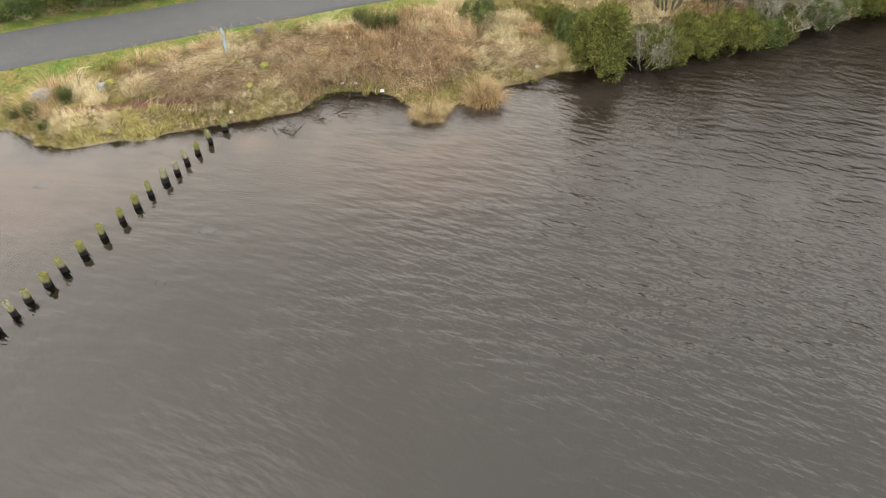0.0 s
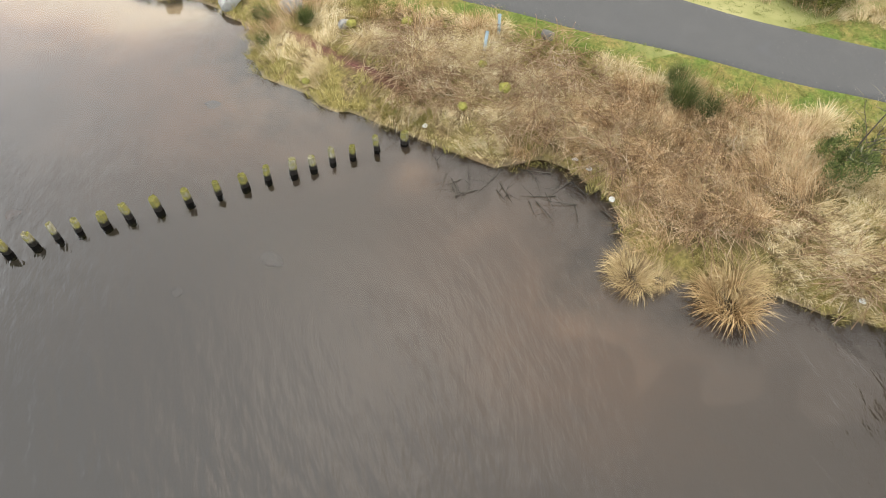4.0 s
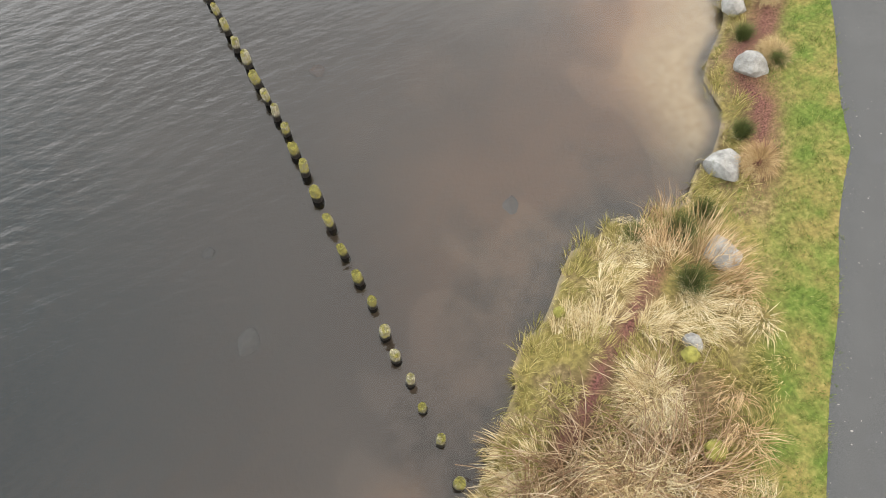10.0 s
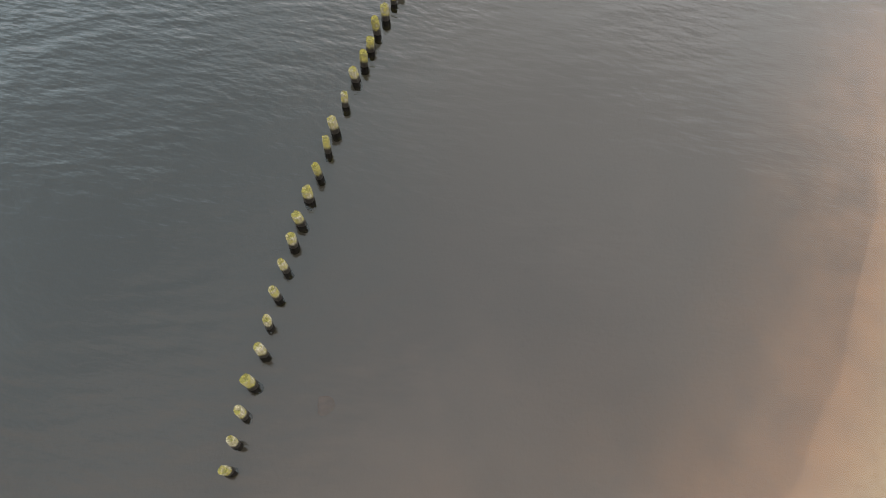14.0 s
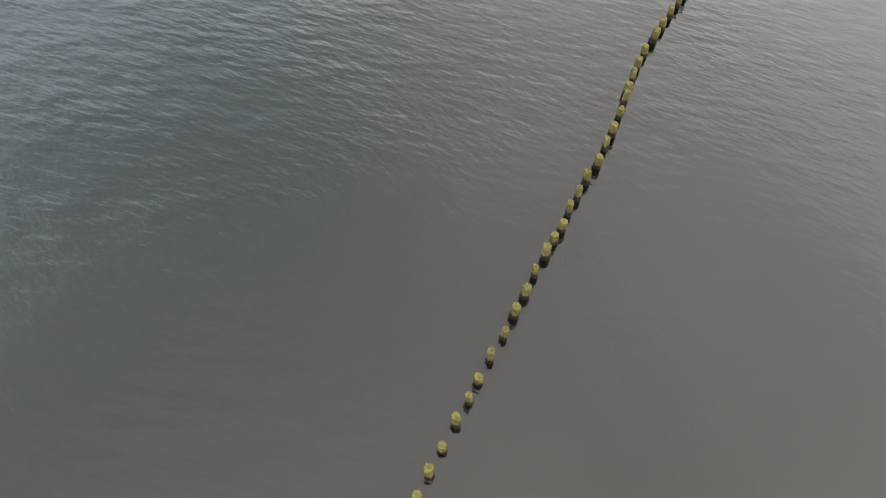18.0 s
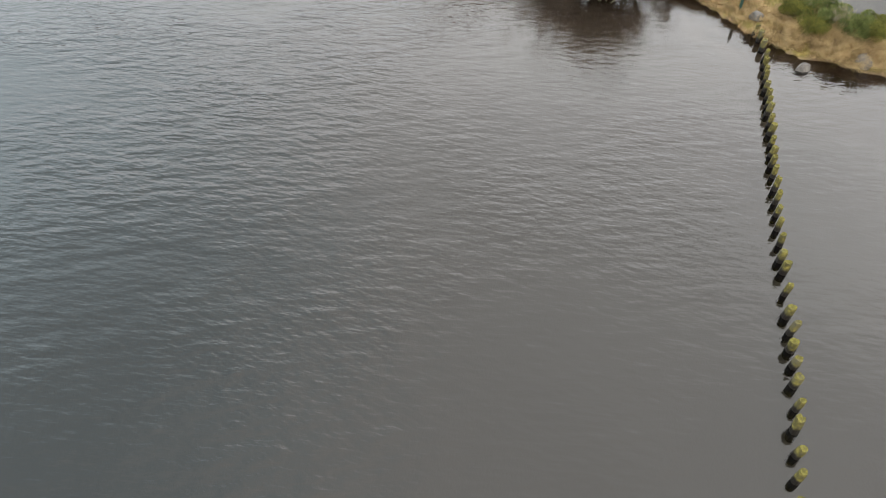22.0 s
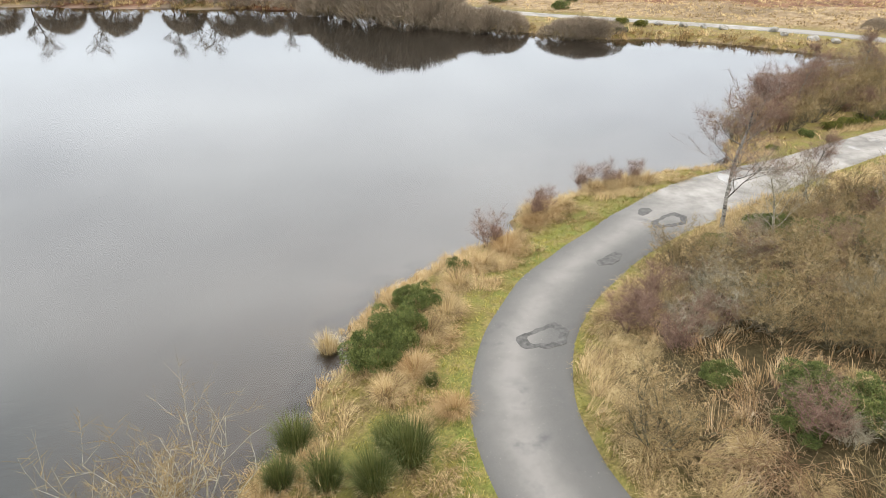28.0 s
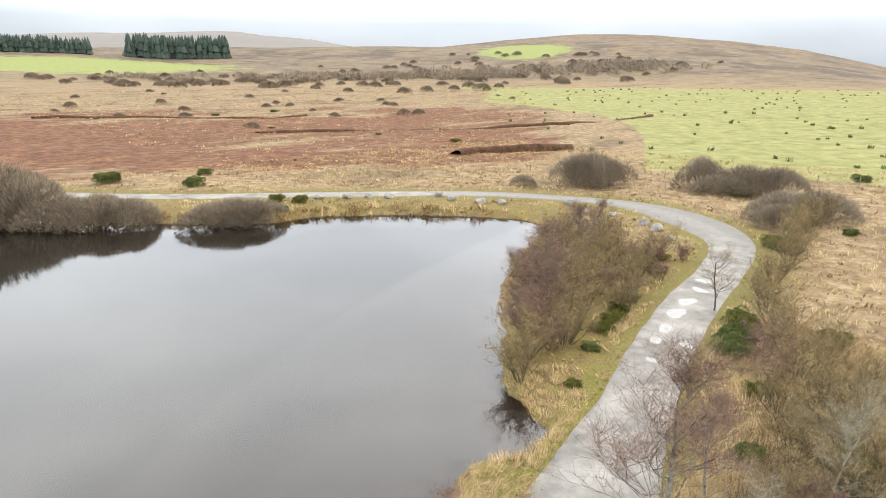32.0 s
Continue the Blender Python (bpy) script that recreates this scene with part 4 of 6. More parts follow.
def boulder_mesh(seed, squash=0.7):
    r = np.random.RandomState(seed)
    bm = bmesh.new()
    bmesh.ops.create_icosphere(bm, subdivisions=3, radius=0.5)
    planes = [(Vector(unit(r.normal(0, 1, 3))), r.uniform(0.26, 0.42)) for _ in range(11)]
    for v in bm.verts:
        for n, d in planes:
            h = v.co.dot(n)
            if h > d:
                v.co -= n * (h - d) * 0.92
        v.co += v.co.normalized() * noise.noise(v.co * 5 + Vector((seed, 0, 0))) * 0.03
        v.co.z *= squash
    me = bpy.data.meshes.new("boulder")
    bm.to_mesh(me)
    bm.free()
    me.materials.append(STONE)
    return me


def spot(x, y, sink=0.0):
    return float(land([x], [y])[0][0]) - sink


def plant(proto, x, y, size, rng, tall=1.0, sink=0.03, label=""):
    ob = copy_thing(proto, pose(x, y, spot(x, y, sink), rng.uniform(-6, 6), rng.uniform(-6, 6), rng.uniform(0, 360)) @ Matrix.Diagonal((size, size, size * tall, 1)))
    if label:
        ob["label"] = label
    return ob


def remove(proto):
    for o in (*proto.children_recursive, proto):
        bpy.data.objects.remove(o)


def bark_material(name, stops, bands):
    m = Nodes(name)
    pos = m.add("ShaderNodeTexCoord").outputs["Object"]
    a = m.noise(5, 5, 0.6, pos, (1, 1, 2.5))
    c = m.ramp(a, stops)
    c = m.mix(m.value(m.noise(3.0, 3, 0.6, pos), 0.5, 0.62, 0, bands), c, (0.03, 0.026, 0.022))
    return m.surface(c, 0.85, m.bump(a, 0.5, 0.02), 0.2)


BIRCH = bark_material("birch_bark", [(0.3, (0.09, 0.08, 0.068)), (0.6, (0.27, 0.255, 0.23))], 0.85)
DARKBARK = bark_material("dark_wet_bark", [(0.3, (0.035, 0.03, 0.024)), (0.7, (0.12, 0.105, 0.085))], 0.5)
WILLOWBARK = bark_material("olive_willow_bark", [(0.3, (0.05, 0.042, 0.026)), (0.7, (0.21, 0.185, 0.115))], 0.5)
PALEBARK = bark_material("pale_lichened_bark", [(0.3, (0.2, 0.18, 0.13)), (0.7, (0.46, 0.43, 0.34))], 0.4)
BRAMBLE = leafy_material("dead_bramble_canes", [(0.1, (0.1, 0.055, 0.03)), (0.45, (0.24, 0.15, 0.085)), (0.75, (0.4, 0.3, 0.19)), (0.97, (0.6, 0.52, 0.4))])
SEDGE = leafy_material("orange_brown_sedge", [(0.1, (0.17, 0.1, 0.042)), (0.5, (0.38, 0.255, 0.12)), (0.95, (0.62, 0.48, 0.28))])


# ---- grass on the banks ----
def south(x, y, d, rd, z):
    return (d > 0.12) & (rd > 2.75) & (y < 14) & (d < 22) & ((x + 0.4 * waves(x, y, 0.8, 94) < 10.8) | (x - y > 14.8))


def north(x, y, d, rd, z):
    return (d > 0.1) & (rd > 3.0) & (y > 78)


edge_a = scatter((-24, 18, -24, 13), 16000, 1, lambda x, y, d, rd, z: (d > -0.12 + 0.14 * waves(x, y, 0.4, 97)) & (d < 0.9) & (rd > 2.4))
tufts("shore_grass", edge_a, 26, 0.16, 0.36, 0.014, 0.9, MOSSGRASS, 11, "yellow-green grass hanging over the water's edge")
bank_a = scatter((-26, 20, -26, 13), 15500, 2, south)
brown = waves(bank_a[:, 0], bank_a[:, 1], 1.3, 91) + 0.25 * waves(bank_a[:, 0], bank_a[:, 1], 0.4, 92) > 0.2
mossy = waves(bank_a[:, 0], bank_a[:, 1], 0.9, 93) > 0.15
tufts("dry_grass", bank_a[~brown & ~mossy], 66, 0.2, 0.5, 0.0098, 1.25, STRAW, 12, "long dry straw grass lying in tangled tussocks", (2.4, 0.5))
tufts("mossy_grass", bank_a[~brown & mossy], 54, 0.2, 0.32, 0.0105, 1.0, MOSSGRASS, 20, "yellow-green mossy grass between the tussocks", (2.0, 0.5))
tufts("dead_stalks", bank_a[brown], 46, 0.24, 0.85, 0.0098, 0.9, BROWN, 19, "brown dead stalks and bramble litter in tangles", (2.0, 0.6))
beyond = scatter((8, 34, -18, 14), 5200, 64, lambda x, y, d, rd, z: (rd > 2.9) & (x - y > 12) & ((d > 20) | (x > 19)))
tufts("dry_grass", beyond, 34, 0.26, 0.6, 0.014, 1.2, STRAW, 65, "pale dry grass in tussocks beyond the road")
turf_a = scatter((-10, 20, -20, 16), 34000, 3, lambda x, y, d, rd, z: (d > 0.15) & (rd > 1.62) & ((rd < 3.4 + 0.8 * (x - y > 12)) | ((x > 10.3) & (x - y < 13))))
tufts("verge_grass", turf_a, 12, 0.1, 0.1, 0.012, 0.8, TURF, 13, "short green turf along the road")
bank_b = scatter((-9, 46, 80, 128), 17500, 4, lambda x, y, d, rd, z: (d > 0.1) & (rd > 2.3) & (y > 78) & np.where(d > 6.2, (rd < 4.5) | (waves(x, y, 1.6, 76) > 0.35) | (x > 34), np.where(y > 97, (d < 1.4) | (waves(x, y, 1.0, 77) > 0.55), waves(x, y, 1.2, 77) > 0.3)))
tufts("dry_grass", bank_b, 34, 0.24, 0.5, 0.0155, 1.2, TAWNY, 14, "dry straw grass in tussocks on the north bank")
roadside = scatter((3, 30, 86, 122), 7000, 48, lambda x, y, d, rd, z: (d > 6) & (rd > 2.2) & (rd < 4.4) & (y + 2 * waves(x, y, 1.5, 95) > 98))
tufts("roadside_grass", roadside, 52, 0.26, 0.66, 0.0145, 1.3, TAWNY, 49, "pale drooping tussocks along the inside of the bend")
under = scatter((8, 46, 86, 122), 5200, 50, lambda x, y, d, rd, z: (d > 6) & (rd > 4.2))
tufts("dead_stalks", under, 20, 0.3, 0.7, 0.014, 1.0, BROWN, 51, "brown dead stalks and bramble litter under the shrubs")
edge_b = scatter((-9, 62, 80, 158), 30000, 5, lambda x, y, d, rd, z: (d > -0.15 + 0.2 * waves(x, y, 0.5, 98)) & (d < 1.2) & (rd > 2.2) & ((x > 4.6) | (y > 97.5) | (y < 84)))
tufts("shore_grass", edge_b, 22, 0.18, 0.36, 0.018, 0.9, SEDGE, 15, "rusty sedge along the water's edge")
edge_far = scatter((-70, 63, 158, 240), 16000, 52, lambda x, y, d, rd, z: (d > -0.3) & (d < 2.2) & (rd > 2.2))
tufts("shore_grass", edge_far, 16, 0.4, 0.8, 0.07, 0.8, TAWNY, 53, "tawny sedge along the far shore")
turf_b = scatter((-6, 40, 82, 124), 42000, 6, lambda x, y, d, rd, z: (d > 0.3) & (rd > 1.75) & ((rd < 3.0) | ((y > 96.5) & (d > 0.8) & (d < 7) & (x < 24))))
tufts("verge_grass", turf_b, 9, 0.14, 0.13, 0.024, 0.8, GREENGRASS, 16, "short mossy turf along the road")
bracken = scatter((-8, 10, 97, 118), 5200, 55, lambda x, y, d, rd, z: (d > 0.3) & (rd > 2.5) & (d < 7) & (waves(x, y, 0.9, 96) > 0.1))
tufts("dead_bracken", bracken, 24, 0.22, 0.42, 0.016, 1.2, SEDGE, 56, "rusty dead bracken and sedge in patches on the bank")
moor_near = scatter((30, 130, 84, 215), 13000, 7, lambda x, y, d, rd, z: (d > 1.0) & (rd > 2.6))
tufts("moor_grass", moor_near, 6, 0.35, 0.45, 0.07, 1.1, TAWNY, 17, "pale moor grass in low tussocks")
rushes = scatter((-26, 18, -26, 12), 60, 8, lambda x, y, d, rd, z: (d > 0.2) & (d < 5) & (rd > 3))
tufts("rush_tufts", rushes, 60, 0.12, 0.5, 0.012, 0.5, RUSH, 18, "scattered green rushes among the dry grass")

# ---- shrubs, gorse and trees: one of each kind, then copies ----
rng = random.Random(12)
willows = [thing("willow_shrub", shrub_meshes(20 + k, 3.0, 13, WILLOWBARK, TWIG, 2, 4, 4, 1.0, 0.42, 1.6), "bare many-stemmed willow shrub with fine brown twigs", "shrub", "willow scrub") for k in range(4)]
reds = [thing("alder_shrub", shrub_meshes(30 + k, 2.6, 9, REDTWIG, REDTWIG, 2, 4, 5, 0.55, 0.4, 1.6), "bare reddish-brown alder shrub", "shrub", "alder scrub") for k in range(2)]
greys = [thing("thorn_shrub", shrub_meshes(40 + k, 2.0, 13, GREYTWIG, GREYTWIG, 2, 4, 3, 1.2, 0.3, 1.5), "pale lichen-covered bare thorn shrub", "shrub", "thorn scrub") for k in range(2)]
gorses = [thing("gorse_bush", gorse_meshes(60 + k, OLIVE if k in (1, 3) else GORSE), "dense olive gorse bush with yellowish tips" if k in (1, 3) else "dense dark green gorse bush", "bush", "gorse bushes") for k in range(5)]
brooms = [thing("broom_plant", broom_meshes(70 + k, BROOMGREEN), "upright green broom with a dry skirt", "broom", "broom plants") for k in range(2)]
canes = [thing("bramble_heap", cane_meshes(80 + k), "tangled heap of dead arching bramble canes", "bramble", "bramble heaps") for k in range(3)]
scrubs = [thing("winter_shrub", dome_meshes(90 + k, FARBUSH, FARBUSH), "rounded grey-brown winter shrub", "shrub", "distant scrub") for k in range(3)]
sedges = [thing("grass_tussock", tussock_meshes(100 + k, SEDGE if k < 1 else TAWNY), "drooping tussock of rusty dry grass", "tussock", "grass tussocks") for k in range(3)]


def field_of(protos, places, size, spread=0.25, tall=1.0, label=""):
    for x, y in places:
        plant(rng.choice(protos), x, y, size * rng.uniform(1 - spread, 1 + spread), rng, tall, label=label)


# south bank
tall_gorse = thing("gorse_bush", gorse_meshes(67, OLIVE, 64, 34000, 2.2), "tall dense olive gorse bush with yellowish tips by the water", "bush", "gorse bushes")
plant(tall_gorse, -9.2, -8.6, 1.9, rng, 1.0, label="tall dense olive gorse bush with yellowish tips by the water")
plant(tall_gorse, -8.3, -8.9, 1.3, rng, 1.0, label="tall dense olive gorse bush with yellowish tips by the water")
for x, y, s, t in ((-7.6, -9.8, 1.1, 1.3), (-10.9, -10.6, 1.4, 1.3), (-12.4, -12.4, 1.5, 1.0), (-15.0, -14.6, 1.5, 1.1), (-17.4, -17.4, 1.7, 1.1), (-20.2, -20.2, 1.8, 1.1), (-6.3, -10.6, 1.0, 1.0)):
    plant(rng.choice(gorses), x, y, s, rng, t)
field_of(greys, ((-10.8, -9.9), (-17.8, -17.0)), 1.0)
field_of(gorses[:4], ((-11.6, -10.9), (-13.0, -12.4), (-14.4, -13.6), (-16.0, -15.3)), 1.35, 0.2, 1.2)
for x, y, s in ((0.9, -6.5, 1.0), (1.8, -6.9, 0.8), (0.2, -6.9, 0.8), (9.9, 4.6, 0.7), (9.4, 3.4, 0.65), (9.0, 5.0, 0.5), (10.8, 4.9, 0.55)):
    plant(rng.choice(brooms), x, y, s, rng)
for x, y, s in ((-3.9, -2.3, 1.3), (-5.5, -4.2, 1.7), (-5.0, -4.8, 1.4), (-4.2, -2.9, 0.9)):
    plant(rng.choice(sedges), x, y, s, rng)
field_of(canes, ((5.6, 0.9), (4.9, 0.5), (4.0, 0.3), (6.4, -0.2), (5.0, -2.2), (3.9, -2.6), (2.8, -3.0), (1.6, -2.4), (0.6, -5.6), (-0.4, -4.2), (-1.6, -6.2), (-3.0, -4.6), (3.0, -4.4), (1.8, -5.4)), 1.15, 0.25, 0.85)
field_of(canes, ((6.8, 0.3), (6.0, -0.8), (7.2, 1.2), (5.2, -0.2), (4.6, -1.5), (3.6, -0.6), (3.2, -2.2), (2.2, -1.4), (2.0, -3.2), (1.0, -4.4), (0.4, -3.4), (-1.0, -5.2), (-2.0, -4.2), (-2.6, -6.6), (-4.2, -7.2), (-3.6, -5.4), (-6.0, -7.6), (4.4, -3.6), (-0.6, -7.4)), 1.0, 0.35, 0.75)
for x, y, s in ((14.5, -4.2, 2.2), (13.2, -5.6, 2.2), (15.6, -3.0, 2.0), (11.4, -7.8, 2.0), (17.0, -1.2, 2.0), (4.5, -14.5, 1.6), (18.5, 0.5, 1.5), (0.4, -18.5, 1.6), (17.4, -4.4, 1.9), (19.8, -2.4, 1.8), (16.0, -7.0, 2.0), (21.6, 0.8, 1.7)):
    plant(rng.choice(gorses), x, y, s, rng, 0.9)

# tall trees and evergreens behind the south-west shore
for x, y, s, a in ((-13.0, -15.6, 1.7, 0), (-17.0, -19.4, 2.0, 70), (-21.4, -23.4, 2.1, 140), (-25.6, -28.0, 2.2, 200), (-30.4, -33.0, 2.2, 20), (-10.8, -14.4, 1.5, 300), (-36.0, -38.0, 2.2, 90), (-23.2, -22.6, 1.7, 10)):
    plant(rng.choice(willows), x, y, s, rng, 1.5)
for x, y, s in ((-15.6, -16.6, 2.2), (-19.4, -19.8, 2.4), (-22.6, -23.4, 2.6), (-26.6, -28.0, 2.8)):
    plant(tall_gorse, x, y, s * 0.85, rng, 1.0, label="tall dense evergreen bush overhanging the water")
sapling = thing("ivy_sapling", tree_meshes(31, 3.2, DARKBARK, GREYTWIG, (0.03, 0.0), 2, 3, 5, 2, 1.2, 0.3) + [("ivy", spiky_mesh("ivy", 8, 16, 5200, 0.12, 0.03, GORSE, 3.0), "dark green ivy round the stem")], "thin young tree wrapped in dark green ivy", "tree")
sapling.children[-1].matrix_local = Matrix.Diagonal((0.62, 0.62, 1.45, 1))
sapling.matrix_world = pose(-3.1, -9.2, spot(-3.1, -9.2))

field_of(greys, ((-15.4, -15.2),), 1.3, 0.15, 1.1, "tall pale bare shrub leaning over the water")
straws = [thing("straw_tussock", tussock_meshes(120 + k, (STRAW, STRAW, BROWN)[k], 560, 1.3, 0.009), "tall wispy tussock of golden dry grass", "tussock", "dry grass tussocks") for k in range(3)]
for x, y, z in scatter((-8.5, 7.5, -10, 3), 300, 63, lambda x, y, d, rd, z: (d > 0.6) & (d < 9) & (rd > 3.2) & (np.abs(y - 3.4 - 0.65 * (x - 8)) > 0.9) & (waves(x, y, 1.1, 99) > -0.15)):
    plant(rng.choice(straws), x, y, rng.uniform(0.8, 1.25), rng, rng.uniform(0.9, 1.4))

# by the boulders on the east shore
for x, y, s in ((13.1, 6.4, 0.5), (15.0, 9.0, 0.5), (16.3, 11.2, 0.5), (14.9, 7.7, 0.4), (17.9, 13.6, 0.6), (16.7, 10.6, 0.45)):
    plant(rng.choice(brooms), x, y, s, rng)
for x, y, s in ((12.75, 5.4, 0.9), (15.0, 7.9, 0.8), (16.4, 9.9, 0.8)):
    plant(rng.choice(sedges), x, y, s, rng)

# the wooded point on the north bank
for x, y, s in ((10.7, 84.5, 1.0), (11.6, 84.0, 1.1), (12.8, 83.2, 1.1), (11.2, 83.2, 0.8), (13.8, 82.8, 1.0)):
    plant(rng.choice(gorses), x, y, s, rng, 0.95, label="grey-green gorse bush at the end of the posts")
field_of(greys, ((11.2, 84.6), (12.4, 83.6)), 0.5)
for x, y, z in scatter((4.5, 17, 80.5, 90), 420, 66, lambda x, y, d, rd, z: (d > 0.15) & (d < 4.5) & (rd > 2.3)):
    plant(rng.choice(sedges[1:]), x, y, rng.uniform(0.7, 1.15), rng, 0.85, label="drooping tussock of golden dry grass on the bank")

field_of(willows, ((-5.9, 94.9), (-5.0, 93.9), (-3.7, 93.6), (-2.6, 94.4), (-3.5, 96.4), (-1.4, 96.0), (0.1, 92.3), (-0.3, 90.2), (0.8, 87.8), (2.2, 87.3), (3.8, 87.9), (1.6, 89.2), (2.4, 87.4), (-4.9, 96.6), (-6.2, 96.8), (-0.6, 93.6), (1.0, 91.2), (2.6, 88.4), (-4.2, 95.2)), 1.0, 0.15)
field_of(willows, ((5.4, 87.6), (3.0, 89.6)), 0.6)
# those that lean out over the water from its very edge
field_of(willows, ((0.9, 86.8), (2.3, 86.2), (3.6, 86.6), (-0.2, 88.2), (-5.4, 94.0), (-6.7, 95.6)), 1.05, 0.22, label="bare many-stemmed willow shrub overhanging the water")
willow_tree = thing("willow_tree", shrub_meshes(7, 4.6, 8, PALEBARK, TWIG, 2, 5, 4, 0.55, 0.5, 1.3), "small many-stemmed bare willow tree at the water's edge", "tree")
willow_tree.matrix_world = pose(-6.2, 100.1, spot(-6.2, 100.1))
for x, y, s in ((-0.4, 102.2, 1.15), (-1.6, 101.4, 1.0), (-2.9, 101.9, 0.9), (-4.2, 102.3, 0.8), (1.3, 97.3, 1.15), (-3.7, 104.1, 1.05), (-0.9, 103.0, 0.8), (1.0, 105.4, 0.4)):
    plant(rng.choice(brooms), x, y, s * 1.3, rng)
for x, y, s in ((-0.6, 107.5, 1.35), (0.5, 109.0, 1.3), (0.1, 108.3, 1.2), (1.7, 110.2, 1.1), (1.3, 111.2, 0.8), (4.1, 113.6, 0.6)):
    plant(gorses[rng.choice((0, 2, 4))], x, y, s, rng, 1.05)
for x, y, s in ((0.6, 106.3, 1.1), (1.6, 108.6, 1.2), (2.6, 109.6, 1.2), (2.2, 110.8, 1.1), (3.6, 111.9, 1.1), (5.4, 113.6, 1.1), (6.8, 114.8, 1.2), (10.4, 118.3, 1.2), (9.4, 117.6, 1.1), (11.5, 119.0, 1.1), (15.0, 120.9, 1.2), (16.5, 121.2, 1.2), (18.0, 121.5, 1.3), (-0.5, 105.4, 1.0), (1.4, 104.0, 0.9), (0.2, 103.6, 0.7), (7.6, 115.8, 0.9), (9.9, 118.6, 1.2), (14.6, 121.2, 1.2), (10.8, 119.4, 1.0), (4.6, 113.2, 1.0), (17.2, 122.3, 1.1)):
    plant(rng.choice(sedges), x, y, s * 1.3, rng, 1.0)
field_of(reds, ((9.9, 118.4), (15.6, 121.6), (17.6, 122.0), (6.3, 115.6), (10.6, 119.6), (14.2, 121.9)), 0.62)
reed = thing("reed_clump", broom_meshes(110, STRAW, 700, 1.0, STRAW), "pale dry reed clump standing in the water", "reeds")
reed.matrix_world = pose(-2.2, 109.5, -0.1) @ Matrix.Diagonal((1.1, 0.9, 1.0, 1))

# the knoll inside the bend
for x, y, k, s in ((9.0, 106.4, 1, 0.85), (10.4, 105.2, 2, 1.0), (12.6, 106.6, 2, 1.1), (11.0, 108.2, 1, 0.8), (12.4, 104.6, 2, 1.0), (14.8, 104.8, 0, 0.95), (16.2, 106.4, 0, 0.95), (13.4, 108.4, 0, 0.9), (15.2, 109.0, 2, 1.0), (17.4, 108.0, 0, 1.0), (19.4, 106.6, 0, 1.0), (18.6, 104.4, 2, 1.1), (16.4, 102.6, 0, 1.0), (14.6, 102.0, 0, 0.9), (20.6, 109.2, 1, 0.9), (22.2, 107.6, 0, 1.0), (13.6, 110.6, 0, 0.8), (21.2, 103.0, 0, 1.0), (18.8, 100.8, 0, 1.0), (15.8, 98.6, 2, 1.0), (17.8, 96.6, 0, 1.0), (20.8, 98.4, 0, 1.0), (14.6, 95.8, 0, 0.9), (10.0, 107.4, 1, 0.7), (23.8, 104.8, 0, 1.1), (24.4, 110.2, 2, 1.0)):
    plant(rng.choice((willows, reds, greys)[k]), x, y, s, rng, 0.85)
for x, y, s in ((11.8, 100.4, 1.3), (12.6, 99.2, 1.4), (10.6, 99.4, 1.0), (13.2, 97.4, 1.3), (12.0, 95.6, 1.2), (20.4, 111.6, 1.5), (21.8, 110.6, 1.5), (22.6, 112.0, 1.2), (9.8, 102.2, 0.8), (13.8, 93.8, 1.4), (15.4, 92.4, 1.4), (11.8, 93.2, 1.0), (16.8, 94.4, 1.3)):
    plant(gorses[rng.choice((0, 2, 4))], x, y, s, rng, 0.75)

for x, y, z in scatter((9, 32, 87, 114), 125, 47, lambda x, y, d, rd, z: (rd > 3.9) & (d > 6)):
    kind = rng.choice((willows, greys, willows, reds, (gorses[0], gorses[2], gorses[4])))
    plant(rng.choice(kind), x, y, rng.uniform(0.6, 0.95) * (1.3 if len(kind) == 3 else 1.0), rng, 0.75)

for x, y, z in scatter((6, 24, 86, 101), 90, 54, lambda x, y, d, rd, z: (rd > 3.2) & (d > 5)):
    kind = rng.choice((canes, willows, canes, (gorses[0], gorses[2], gorses[4]), sedges, sedges))
    plant(rng.choice(kind), x, y, rng.uniform(0.8, 1.3), rng, 0.8)

# the birches by the road and the wood beyond
birch = thing("birch_tree", tree_meshes(2, 8.0, BIRCH, REDTWIG, (0.02, 0.02), 3, 6, 7, 5, 1.1, 0.6), "tall bare birch tree beside the road", "tree", "bare trees")
birch.matrix_world = pose(18.1, 114.0, spot(18.1, 114.0), 0, 0, 20)
thorn = thing("hawthorn_tree", tree_meshes(9, 4.6, PALEBARK, GREYTWIG, (-0.3, 0.2), 3, 4, 7, 2, 1.0, 0.4), "leaning bare hawthorn with pale lichened bark", "tree", "bare trees")
thorn.matrix_world = pose(19.0, 111.4, spot(19.0, 111.4), 0, 0, 60)
dark = thing("thorn_tree", tree_meshes(14, 4.4, DARKBARK, TWIG, (0.25, 0.0), 3, 4, 7, 2, 1.0, 0.4), "dark crooked bare thorn tree at the roadside", "tree", "bare trees")
dark.matrix_world = pose(44.8, 124.2, spot(44.8, 124.2))
for x, y, s, a in ((22.6, 113.4, 0.8, 50), (26.4, 112.6, 0.9, 200), (30.5, 113.4, 0.85, 130)):
    copy_thing(thorn, pose(x, y, spot(x, y), 0, 0, a) @ Matrix.Diagonal((s, s, s, 1)))
for x, y, s, a in ((40.5, 133.4, 0.65, 100), (47.6, 137.2, 0.7, 220), (52.0, 138.6, 0.6, 300), (36.5, 131.4, 0.55, 10), (33.0, 130.6, 0.5, 160), (24.6, 116.0, 0.5, 0)):
    copy_thing(birch, pose(x, y, spot(x, y), 0, 0, a) @ Matrix.Diagonal((s, s, s, 1)))
